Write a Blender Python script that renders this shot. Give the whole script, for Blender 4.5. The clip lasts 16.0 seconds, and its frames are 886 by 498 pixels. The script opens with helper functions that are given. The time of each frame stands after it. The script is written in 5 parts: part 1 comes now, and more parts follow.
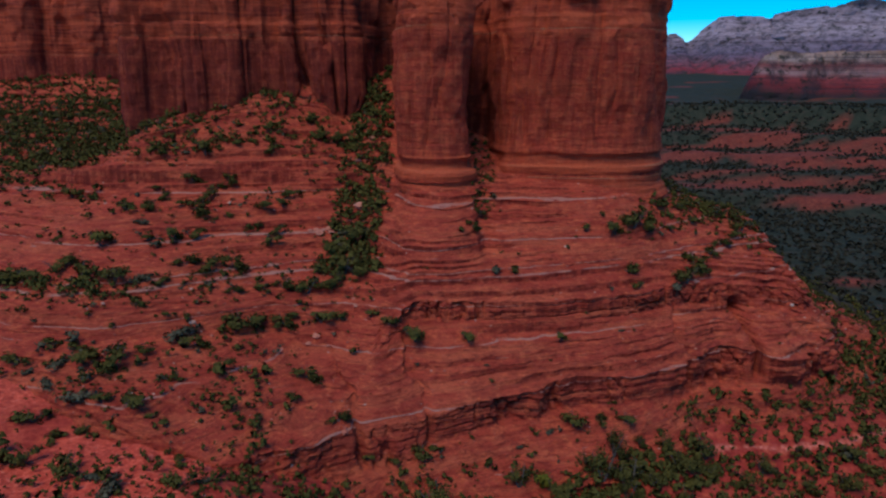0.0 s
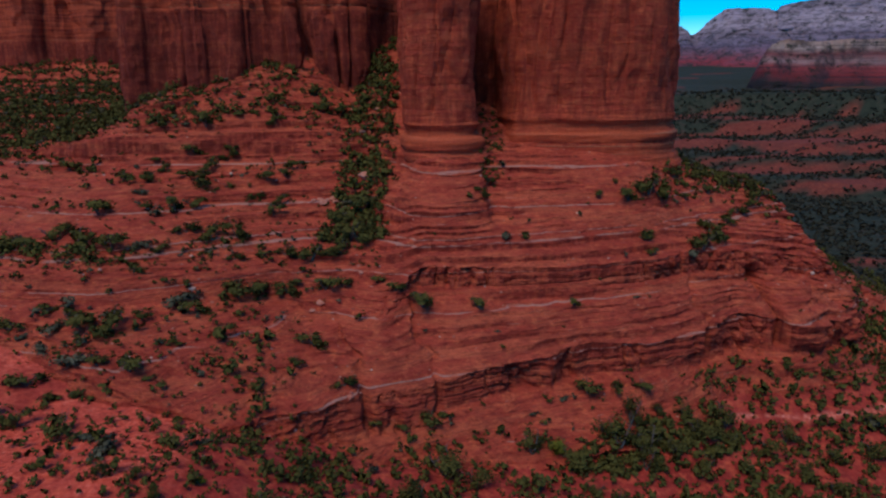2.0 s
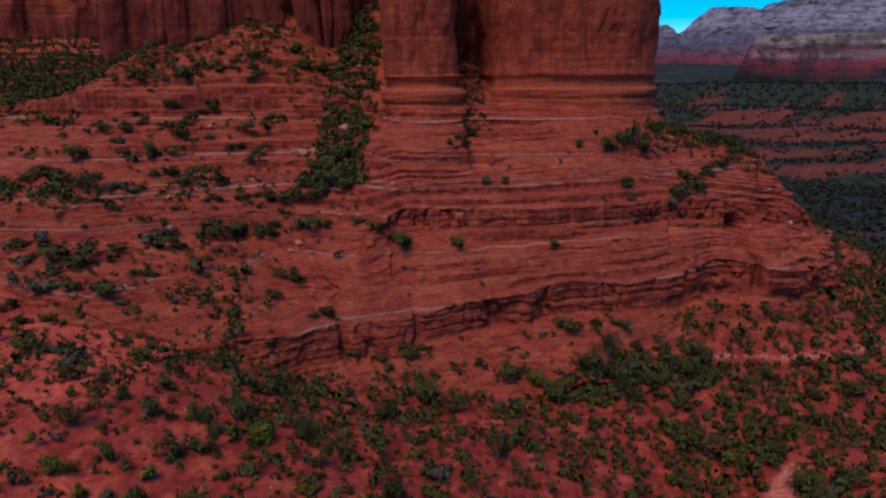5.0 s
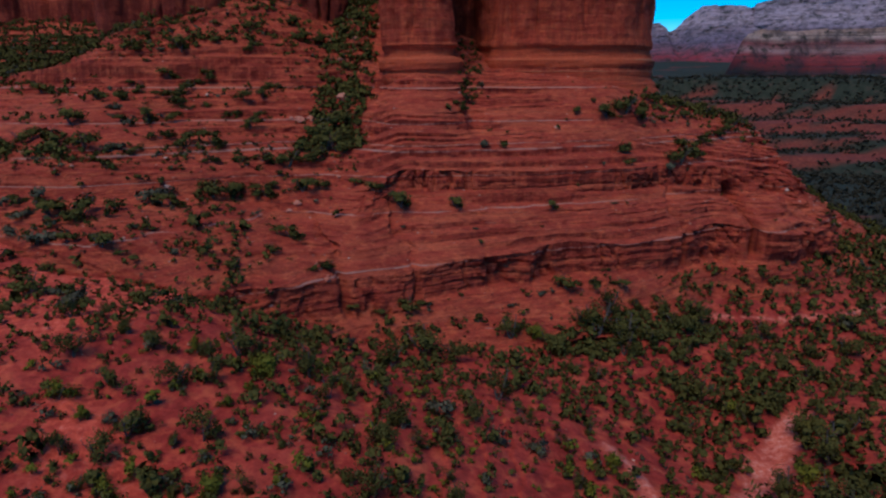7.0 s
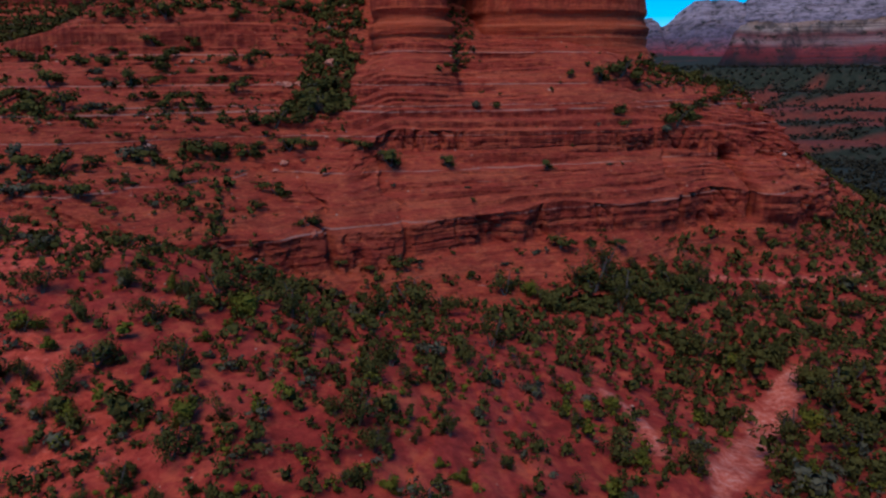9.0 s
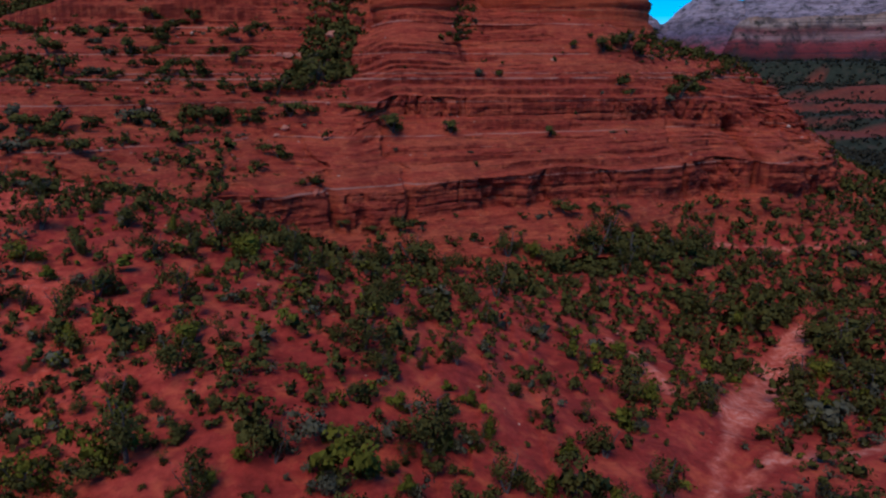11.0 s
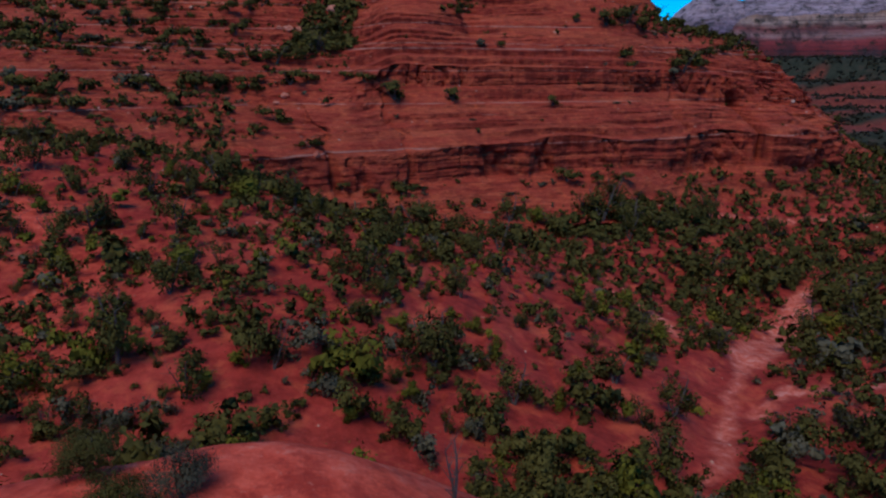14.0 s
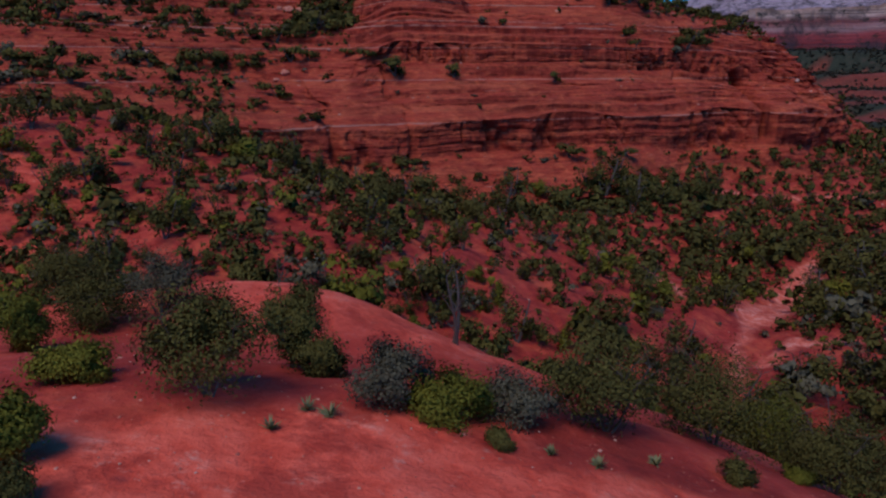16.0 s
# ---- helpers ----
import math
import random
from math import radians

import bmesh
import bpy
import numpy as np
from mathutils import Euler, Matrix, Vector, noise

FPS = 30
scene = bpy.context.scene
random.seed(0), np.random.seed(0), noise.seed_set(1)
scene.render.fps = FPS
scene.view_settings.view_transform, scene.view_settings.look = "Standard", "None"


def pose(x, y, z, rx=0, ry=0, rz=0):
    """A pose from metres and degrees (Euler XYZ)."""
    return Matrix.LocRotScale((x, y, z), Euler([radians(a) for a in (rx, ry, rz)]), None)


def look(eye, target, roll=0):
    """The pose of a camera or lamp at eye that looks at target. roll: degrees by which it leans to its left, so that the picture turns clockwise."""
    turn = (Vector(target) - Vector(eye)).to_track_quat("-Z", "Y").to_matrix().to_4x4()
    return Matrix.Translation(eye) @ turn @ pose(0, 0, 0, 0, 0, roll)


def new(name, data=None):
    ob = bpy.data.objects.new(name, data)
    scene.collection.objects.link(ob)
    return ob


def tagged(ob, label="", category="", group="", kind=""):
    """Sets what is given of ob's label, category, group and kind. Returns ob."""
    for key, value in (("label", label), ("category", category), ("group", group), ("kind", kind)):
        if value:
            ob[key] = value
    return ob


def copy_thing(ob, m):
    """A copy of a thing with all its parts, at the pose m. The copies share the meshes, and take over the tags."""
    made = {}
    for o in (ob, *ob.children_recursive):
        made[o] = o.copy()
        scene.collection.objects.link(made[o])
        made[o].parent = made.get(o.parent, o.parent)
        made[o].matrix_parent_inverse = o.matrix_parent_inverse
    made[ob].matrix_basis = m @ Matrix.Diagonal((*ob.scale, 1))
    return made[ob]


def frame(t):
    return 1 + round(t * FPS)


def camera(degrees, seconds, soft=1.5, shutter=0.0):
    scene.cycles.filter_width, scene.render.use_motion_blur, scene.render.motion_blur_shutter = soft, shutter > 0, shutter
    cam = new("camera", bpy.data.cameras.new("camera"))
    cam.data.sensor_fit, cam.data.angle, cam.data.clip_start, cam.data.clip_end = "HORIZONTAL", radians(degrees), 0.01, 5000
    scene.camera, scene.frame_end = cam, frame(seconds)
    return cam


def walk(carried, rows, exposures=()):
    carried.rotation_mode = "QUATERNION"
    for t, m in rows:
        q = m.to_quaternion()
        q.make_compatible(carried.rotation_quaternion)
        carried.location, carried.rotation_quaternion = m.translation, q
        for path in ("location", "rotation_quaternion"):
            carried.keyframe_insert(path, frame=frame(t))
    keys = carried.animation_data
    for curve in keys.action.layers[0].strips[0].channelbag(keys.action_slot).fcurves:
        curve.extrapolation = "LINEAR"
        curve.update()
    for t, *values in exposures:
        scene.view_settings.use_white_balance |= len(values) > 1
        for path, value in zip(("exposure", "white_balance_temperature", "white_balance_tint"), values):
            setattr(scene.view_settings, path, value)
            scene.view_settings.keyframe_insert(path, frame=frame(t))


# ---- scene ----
cam = camera(66.1, 16.0, soft=2.3)
METRES, EYE, TILT, LEAN, TURN = 91.0, 105.0, -14.0, 0.0, 0.0
ROWS = [
    (0.0, 0.0, 0.0, 0.0, 0.0, 0.0, -0.0),
    (0.5, -0.0193, 0.0112, -0.0304, 0.13, -0.03, -0.04),
    (1.0, -0.0328, 0.0358, -0.0584, 0.25, -0.07, 0.1),
    (1.5, -0.0311, 0.0698, -0.0838, 0.32, -0.11, 0.22),
    (2.0, -0.0105, 0.0828, -0.115, 0.43, -0.16, 0.39),
    (2.5, 0.017, 0.075, -0.1503, 0.21, -0.13, 0.35),
    (3.0, 0.0288, 0.0489, -0.1882, -0.13, -0.1, 0.27),
    (3.5, 0.0183, 0.0363, -0.2244, -0.18, -0.03, 0.06),
    (6.0, 0.0177, 0.1193, -0.3746, -0.93, -0.11, 0.67),
    (6.5, 0.0171, 0.0945, -0.4123, -1.23, -0.08, 0.58),
    (7.0, -0.0052, 0.091, -0.4444, -1.2, -0.06, 0.39),
    (7.5, -0.0244, 0.1119, -0.4727, -1.24, -0.14, 0.51),
    (8.0, -0.019, 0.1465, -0.4993, -1.22, -0.19, 0.7),
    (8.5, 0.0005, 0.1595, -0.5296, -1.42, -0.19, 0.74),
    (9.0, 0.0022, 0.1506, -0.5652, -1.73, -0.17, 0.72),
    (11.5, -0.0132, 0.1729, -0.6906, -1.83, -0.22, 0.66),
    (12.0, -0.0151, 0.1826, -0.707, -1.78, -0.26, 0.72),
    (12.5, -0.0109, 0.1855, -0.7231, -1.83, -0.3, 0.72),
    (13.0, -0.0132, 0.1864, -0.7393, -1.87, -0.27, 0.67),
    (13.5, -0.0153, 0.1911, -0.7544, -1.85, -0.21, 0.66),
    (14.0, -0.016, 0.1937, -0.7704, -1.88, -0.05, 0.52),
    (14.5, -0.0157, 0.1985, -0.7865, -1.8, -0.0, 0.58),
    (15.0, -0.0147, 0.2031, -0.8028, -1.75, -0.08, 0.65),
    (15.5, -0.0147, 0.2071, -0.818, -1.73, -0.18, 0.71),
    (16.0, -0.0157, 0.2092, -0.8327, -1.72, -0.21, 0.71),
]
EXPOSURES = [(0.0, 0.18, 6480, 4), (7.0, 0.10, 6430, 6), (12.0, 0.04, 6350, 10), (15.0, 0.04, 6370, 11), (16.0, 0.14, 6380, 16)]
walk(cam, [(t, pose(0, 0, EYE, TILT, LEAN, TURN) @ pose(METRES * x, METRES * y, METRES * z, 90 + pitch, roll, yaw)) for t, x, y, z, yaw, pitch, roll in ROWS], EXPOSURES)

# The plan below is drawn in units of U metres, with the first eye over its origin.
U = 1.4

# ---- light ----
world = bpy.data.worlds.new("world")
scene.world = world
world.use_nodes = True
wn = world.node_tree.nodes
sky = wn.new("ShaderNodeTexSky")
sky.sky_type = "NISHITA"
sky.sun_disc = False
SUN_ELEVATION, SUN_AZIMUTH = 56.0, 205.0
sky.sun_elevation, sky.sun_rotation = radians(SUN_ELEVATION), radians(SUN_AZIMUTH)
sky.altitude, sky.air_density, sky.dust_density, sky.ozone_density = 1300, 0.8, 0.0, 3.0
wn["Background"].inputs["Strength"].default_value = 0.15
rich = wn.new("ShaderNodeHueSaturation")
rich.inputs["Saturation"].default_value = 1.9
world.node_tree.links.new(sky.outputs[0], rich.inputs["Color"])
world.node_tree.links.new(rich.outputs[0], wn["Background"].inputs["Color"])
sun = new("sun", bpy.data.lights.new("sun", "SUN"))
sun.data.energy, sun.data.angle, sun.data.color = 1.75, radians(36), (1.0, 0.88, 0.74)
az, el = radians(SUN_AZIMUTH), radians(SUN_ELEVATION)
sun.matrix_world = look((0, 0, 0), (-math.sin(az) * math.cos(el), -math.cos(az) * math.cos(el), -math.sin(el)))


# ---- helpers of this place ----
def hash3(ix, iy, iz, seed):
    h = (ix.astype(np.int64) * 374761393 + iy.astype(np.int64) * 668265263 + iz.astype(np.int64) * 2147483647 + seed * 974634777) & 0xFFFFFFFF
    h = ((h ^ (h >> 13)) * 1274126177) & 0xFFFFFFFF
    h = ((h ^ (h >> 16)) * 2246822519) & 0xFFFFFFFF
    return ((h ^ (h >> 15)) & 0xFFFFFF) / float(0xFFFFFF)


def vnoise(x, y, z=0.0, seed=0):
    """Smooth lattice noise in -1..1, for whole arrays."""
    x, y, z = np.broadcast_arrays(np.asarray(x, float), np.asarray(y, float), np.asarray(z, float))
    ix, iy, iz = np.floor(x), np.floor(y), np.floor(z)
    fx, fy, fz = x - ix, y - iy, z - iz
    fx, fy, fz = (f * f * (3 - 2 * f) for f in (fx, fy, fz))
    out = 0
    for dx in (0, 1):
        for dy in (0, 1):
            for dz in (0, 1):
                w = (fx if dx else 1 - fx) * (fy if dy else 1 - fy) * (fz if dz else 1 - fz)
                out = out + w * hash3(ix + dx, iy + dy, iz + dz, seed)
    return out * 2 - 1


def fbm(x, y, z=0.0, seed=0, octaves=4):
    total, amp = 0, 0.5
    for i in range(octaves):
        total = total + amp * vnoise(np.asarray(x) * 2 ** i, np.asarray(y) * 2 ** i, np.asarray(z) * 2 ** i, seed + i)
        amp *= 0.5
    return total


def smooth(a, b, v):
    t = np.clip((v - a) / (b - a), 0, 1)
    return t * t * (3 - 2 * t)


def mesh_of(name, verts, faces, materials, soft=True, normals=None):
    """A mesh from arrays of places (in plan units) and of faces."""
    me = bpy.data.meshes.new(name)
    verts, faces = np.asarray(verts, np.float32), np.asarray(faces, np.int32)
    n, k = faces.shape
    me.vertices.add(len(verts))
    me.vertices.foreach_set("co", (verts * U).ravel())
    me.loops.add(n * k)
    me.loops.foreach_set("vertex_index", faces.ravel())
    me.polygons.add(n)
    me.polygons.foreach_set("loop_start", np.arange(0, n * k, k, dtype=np.int32))
    me.polygons.foreach_set("use_smooth", np.full(n, soft))
    me.update(calc_edges=True)
    if normals is not None:
        me.normals_split_custom_set_from_vertices(np.asarray(normals, np.float32))
    for m in materials if isinstance(materials, (list, tuple)) else [materials]:
        me.materials.append(m)
    return me


def grid_faces(rows, cols, closed=False):
    j, i = np.meshgrid(np.arange(rows - 1), np.arange(cols if closed else cols - 1), indexing="ij")
    a, b = j * cols + i, j * cols + (i + 1) % cols
    return np.stack([a, b, b + cols, a + cols], -1).reshape(-1, 4)


def spline(points, count, closed=False):
    """Catmull-Rom curve through points, at count even steps of the point's number."""
    p = np.asarray(points, float)
    n = len(p)
    s = np.linspace(0, n, count, endpoint=False) if closed else np.linspace(0, n - 1, count)
    k = np.floor(s).astype(int)
    if not closed:
        k = np.minimum(k, n - 2)
    t = (s - k)[:, None]
    at = (lambda q: p[q % n]) if closed else (lambda q: p[np.clip(q, 0, n - 1)])
    a, b, c, d = at(k - 1), at(k), at(k + 1), at(k + 2)
    return 0.5 * (2 * b + (c - a) * t + (2 * a - 5 * b + 4 * c - d) * t ** 2 + (3 * b - a - 3 * c + d) * t ** 3)


def spline_at(points, s):
    """Catmull-Rom curve through points, at the given numbers of points."""
    p = np.asarray(points, float)
    k = np.clip(np.floor(s).astype(int), 0, len(p) - 2)
    t = (s - k)[:, None]
    a, b, c, d = (p[np.clip(k + q, 0, len(p) - 1)] for q in (-1, 0, 1, 2))
    return 0.5 * (2 * b + (c - a) * t + (2 * a - 5 * b + 4 * c - d) * t ** 2 + (3 * b - a - 3 * c + d) * t ** 3)


# ---- materials ----
def material(name):
    m = bpy.data.materials.new(name)
    m.use_nodes = True
    nt = m.node_tree
    return m, nt, nt.nodes["Principled BSDF"]


def node(nt, kind, values=(), **settings):
    n = nt.nodes.new(kind)
    for key, value in settings.items():
        setattr(n, key, value)
    for key, value in values:
        n.inputs[key].default_value = value
    return n


def ramp(nt, source, stops, mode="LINEAR"):
    n = nt.nodes.new("ShaderNodeValToRGB")
    n.color_ramp.interpolation = mode
    e = n.color_ramp.elements
    while len(e) < len(stops):
        e.new(0.5)
    for el, (at, c) in zip(e, stops):
        el.position, el.color = at, (*c, 1) if len(c) == 3 else c
    nt.links.new(source, n.inputs[0])
    return n.outputs[0]


def mix(nt, factor, a, b, blend="MIX"):
    n = nt.nodes.new("ShaderNodeMix")
    n.data_type, n.blend_type = "RGBA", blend
    for value, socket in ((factor, n.inputs[0]), (a, n.inputs[6]), (b, n.inputs[7])):
        if isinstance(value, bpy.types.NodeSocket):
            nt.links.new(value, socket)
        elif isinstance(value, tuple):
            socket.default_value = (*value, 1)
        else:
            socket.default_value = value
    return n.outputs[2]


def calc(nt, op, a, b=0.0):
    n = nt.nodes.new("ShaderNodeMath")
    n.operation = op
    for value, socket in ((a, n.inputs[0]), (b, n.inputs[1])):
        if isinstance(value, bpy.types.NodeSocket):
            nt.links.new(value, socket)
        else:
            socket.default_value = value
    return n.outputs[0]


def place_noise(nt, stretch, scale, detail=4.0, rough=0.6):
    """Noise by the place in the world, with each axis stretched."""
    geo = node(nt, "ShaderNodeNewGeometry")
    mp = node(nt, "ShaderNodeMapping", [("Scale", stretch)])
    nz = node(nt, "ShaderNodeTexNoise", [("Scale", scale), ("Detail", detail), ("Roughness", rough)])
    nt.links.new(geo.outputs["Position"], mp.inputs[0])
    nt.links.new(mp.outputs[0], nz.inputs["Vector"])
    return nz.outputs["Fac"]


def bump(nt, bsdf, height, strength, distance):
    b = node(nt, "ShaderNodeBump", [("Strength", strength), ("Distance", distance)])
    nt.links.new(height, b.inputs["Height"])
    nt.links.new(b.outputs[0], bsdf.inputs["Normal"])


def rock_material(name, low, mid, high, pale, pale_from=0.66, streaks=0.55, varnish=None, lines=(), smears=(0.10, 0.10, 0.9)):
    """Bedded sandstone: thin level beds, dark streaks down steep faces for varnish and overhang shade, blotches, fine
    relief.
    """
    m, nt, bsdf = material(name)
    beds = place_noise(nt, (0.02, 0.02, 0.45), 1.0, 7.0, 0.68)
    thin = place_noise(nt, (0.09, 0.09, 2.0), 1.0, 5.0, 0.65)
    blotch = place_noise(nt, (1, 1, 1), 0.09, 5.0, 0.6)
    grain = place_noise(nt, (1, 1, 1), 1.1, 6.0, 0.7)
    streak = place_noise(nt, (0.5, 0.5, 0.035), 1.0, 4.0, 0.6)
    col = ramp(nt, beds, [(0.3, low), (0.5, mid), (0.62, high), (0.75, mid)])
    col = mix(nt, ramp(nt, thin, [(pale_from, (0, 0, 0)), (pale_from + 0.06, (1, 1, 1))]), col, pale)
    col = mix(nt, ramp(nt, blotch, [(0.46, (0, 0, 0)), (0.66, (0.65, 0.65, 0.65))]), col, (low[0] * 0.75, low[1] * 0.78, low[2] * 0.82))
    smear = place_noise(nt, smears, 1.0, 8.0, 0.75)
    col = mix(nt, ramp(nt, smear, [(0.52, (0, 0, 0)), (0.68, (0.75, 0.75, 0.75))]), col, (high[0] * 1.15, high[1] * 1.25, high[2] * 1.2))
    col = mix(nt, ramp(nt, smear, [(0.30, (0.7, 0.7, 0.7)), (0.44, (0, 0, 0))]), col, (low[0] * 0.6, low[1] * 0.6, low[2] * 0.65))
    col = mix(nt, ramp(nt, thin, [(0.34, (0.5, 0.5, 0.5)), (0.44, (0, 0, 0))]), col, (low[0] * 0.42, low[1] * 0.45, low[2] * 0.5))
    mott = place_noise(nt, (1, 1, 2.4), 0.30, 7.0, 0.78)
    col = mix(nt, ramp(nt, mott, [(0.52, (0, 0, 0)), (0.64, (0.9, 0.9, 0.9))]), col, (min(0.88, high[0] * 1.18), high[1] * 1.2, high[2] * 1.08))
    col = mix(nt, ramp(nt, mott, [(0.34, (0.7, 0.7, 0.7)), (0.46, (0, 0, 0))]), col, (low[0] * 0.5, low[1] * 0.5, low[2] * 0.55))
    pits = place_noise(nt, (1, 1, 1.5), 1.3, 4.0, 0.8)
    col = mix(nt, ramp(nt, pits, [(0.30, (0.7, 0.7, 0.7)), (0.39, (0, 0, 0))]), col, (low[0] * 0.35, low[1] * 0.4, low[2] * 0.45))
    col = mix(nt, ramp(nt, pits, [(0.66, (0, 0, 0)), (0.74, (0.6, 0.6, 0.6))]), col, pale)
    leaves = place_noise(nt, (0.13, 0.13, 5.5), 1.0, 4.0, 0.6)
    col = mix(nt, ramp(nt, leaves, [(0.38, (0.42, 0.42, 0.42)), (0.46, (0, 0, 0))]), col, (low[0] * 0.45, low[1] * 0.45, low[2] * 0.5))
    geo = node(nt, "ShaderNodeNewGeometry")
    if lines:
        lz = node(nt, "ShaderNodeSeparateXYZ")
        nt.links.new(geo.outputs["Position"], lz.inputs[0])
        gate = ramp(nt, place_noise(nt, (1, 1, 1), 0.05, 3.0), [(0.40, (0, 0, 0)), (0.48, (1, 1, 1))])
        waver = calc(nt, "ADD", lz.outputs["Z"], calc(nt, "MULTIPLY", calc(nt, "SUBTRACT", blotch, 0.5), 0.7))
        for at, thick in lines:
            off = calc(nt, "ABSOLUTE", calc(nt, "SUBTRACT", waver, at))
            on = calc(nt, "MULTIPLY", gate, calc(nt, "LESS_THAN", off, thick))
            col = mix(nt, calc(nt, "MULTIPLY", calc(nt, "MULTIPLY", on, 0.8), ramp(nt, mott, [(0.36, (0, 0, 0)), (0.46, (1, 1, 1))])), col, pale)
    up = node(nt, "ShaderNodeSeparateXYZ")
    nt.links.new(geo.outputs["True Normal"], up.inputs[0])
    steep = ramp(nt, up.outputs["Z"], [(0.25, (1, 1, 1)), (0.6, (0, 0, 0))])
    # darkens steep faces with varnish streaks, broad enough to paint overhang shade too
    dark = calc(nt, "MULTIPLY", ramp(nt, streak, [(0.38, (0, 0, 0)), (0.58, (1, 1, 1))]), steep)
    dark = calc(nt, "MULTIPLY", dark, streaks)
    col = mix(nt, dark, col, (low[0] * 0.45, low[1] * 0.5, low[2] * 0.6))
    if varnish:
        level = node(nt, "ShaderNodeSeparateXYZ")
        nt.links.new(geo.outputs["Position"], level.inputs[0])
        at = calc(nt, "DIVIDE", calc(nt, "SUBTRACT", calc(nt, "ADD", level.outputs["Z"], calc(nt, "MULTIPLY", streak, 14.0)), varnish[0]), varnish[1] - varnish[0])
        coat = ramp(nt, at, [(0.06, (0, 0, 0)), (0.16, (0.26, 0.26, 0.26)), (0.80, (0.22, 0.22, 0.22)), (0.95, (0.05, 0.05, 0.05))])
        col = mix(nt, calc(nt, "MULTIPLY", coat, varnish[2]), col, (0.20, 0.026, 0.020))
        warm = ramp(nt, at, [(-0.0, (0.85, 0.85, 0.85)), (0.05, (0, 0, 0)), (0.93, (0, 0, 0)), (1.0, (0.6, 0.6, 0.6))])
        col = mix(nt, calc(nt, "MULTIPLY", warm, ramp(nt, beds, [(0.40, (0, 0, 0)), (0.55, (1, 1, 1))])), col, (0.80, 0.140, 0.062))
    col = mix(nt, 0.5, col, ramp(nt, grain, [(0.25, (0.35, 0.35, 0.35)), (0.75, (1, 1, 1))]), "MULTIPLY")
    nt.links.new(col, bsdf.inputs["Base Color"])
    bsdf.inputs["Roughness"].default_value = 0.92
    bsdf.inputs["Specular IOR Level"].default_value = 0.15
    bump(nt, bsdf, calc(nt, "ADD", calc(nt, "ADD", calc(nt, "MULTIPLY", thin, 1.6), calc(nt, "MULTIPLY", mott, 1.6)), calc(nt, "ADD", leaves, grain)), 1.0, 0.7)
    return m


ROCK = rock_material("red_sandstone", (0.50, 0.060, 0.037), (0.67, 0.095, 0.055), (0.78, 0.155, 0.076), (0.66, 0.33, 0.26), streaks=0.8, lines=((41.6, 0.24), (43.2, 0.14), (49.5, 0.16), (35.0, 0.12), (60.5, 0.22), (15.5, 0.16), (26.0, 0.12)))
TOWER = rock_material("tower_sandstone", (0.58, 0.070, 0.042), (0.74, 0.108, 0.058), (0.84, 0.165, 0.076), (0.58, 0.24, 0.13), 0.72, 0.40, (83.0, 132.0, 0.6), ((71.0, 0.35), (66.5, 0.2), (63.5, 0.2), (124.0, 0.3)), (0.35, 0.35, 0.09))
# the tower's rock darkened: more varnish, and the back cliffs' shade in its colours
DARK_CLIFF = rock_material("dark_cliff_sandstone", (0.42, 0.058, 0.038), (0.56, 0.090, 0.050), (0.72, 0.150, 0.070), (0.58, 0.24, 0.13), 0.72, 0.8, (83.0, 132.0, 1.6), ((71.0, 0.35), (66.5, 0.2), (63.5, 0.2), (124.0, 0.3)), (0.35, 0.35, 0.09))


def mesa_material(name, top, stops, band, scrub):
    """Far cliffs: colours by height, level beds, gully shade mixed in as dark streaks, scrub on the ledges."""
    m, nt, bsdf = material(name)
    geo = node(nt, "ShaderNodeNewGeometry")
    sep = node(nt, "ShaderNodeSeparateXYZ")
    nt.links.new(geo.outputs["Position"], sep.inputs[0])
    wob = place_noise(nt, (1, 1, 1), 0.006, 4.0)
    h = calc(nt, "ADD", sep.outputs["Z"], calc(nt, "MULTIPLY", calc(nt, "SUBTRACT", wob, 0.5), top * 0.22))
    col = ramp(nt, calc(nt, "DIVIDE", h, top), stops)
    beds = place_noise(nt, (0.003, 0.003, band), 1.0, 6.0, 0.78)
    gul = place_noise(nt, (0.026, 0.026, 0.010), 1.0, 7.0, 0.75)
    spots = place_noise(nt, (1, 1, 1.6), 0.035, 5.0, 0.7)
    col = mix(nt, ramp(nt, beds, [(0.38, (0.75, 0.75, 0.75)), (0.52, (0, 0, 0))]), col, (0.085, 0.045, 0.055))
    # the gullies' blue-violet shade, mixed into the rock colour
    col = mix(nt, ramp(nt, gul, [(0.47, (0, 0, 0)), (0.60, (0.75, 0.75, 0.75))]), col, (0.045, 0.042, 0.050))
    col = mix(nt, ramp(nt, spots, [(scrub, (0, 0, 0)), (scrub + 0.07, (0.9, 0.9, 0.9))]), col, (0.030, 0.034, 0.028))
    nt.links.new(col, bsdf.inputs["Base Color"])
    bsdf.inputs["Roughness"].default_value = 1.0
    bsdf.inputs["Specular IOR Level"].default_value = 0.1
    bump(nt, bsdf, calc(nt, "ADD", gul, beds), 1.0, 10.0)
    return m


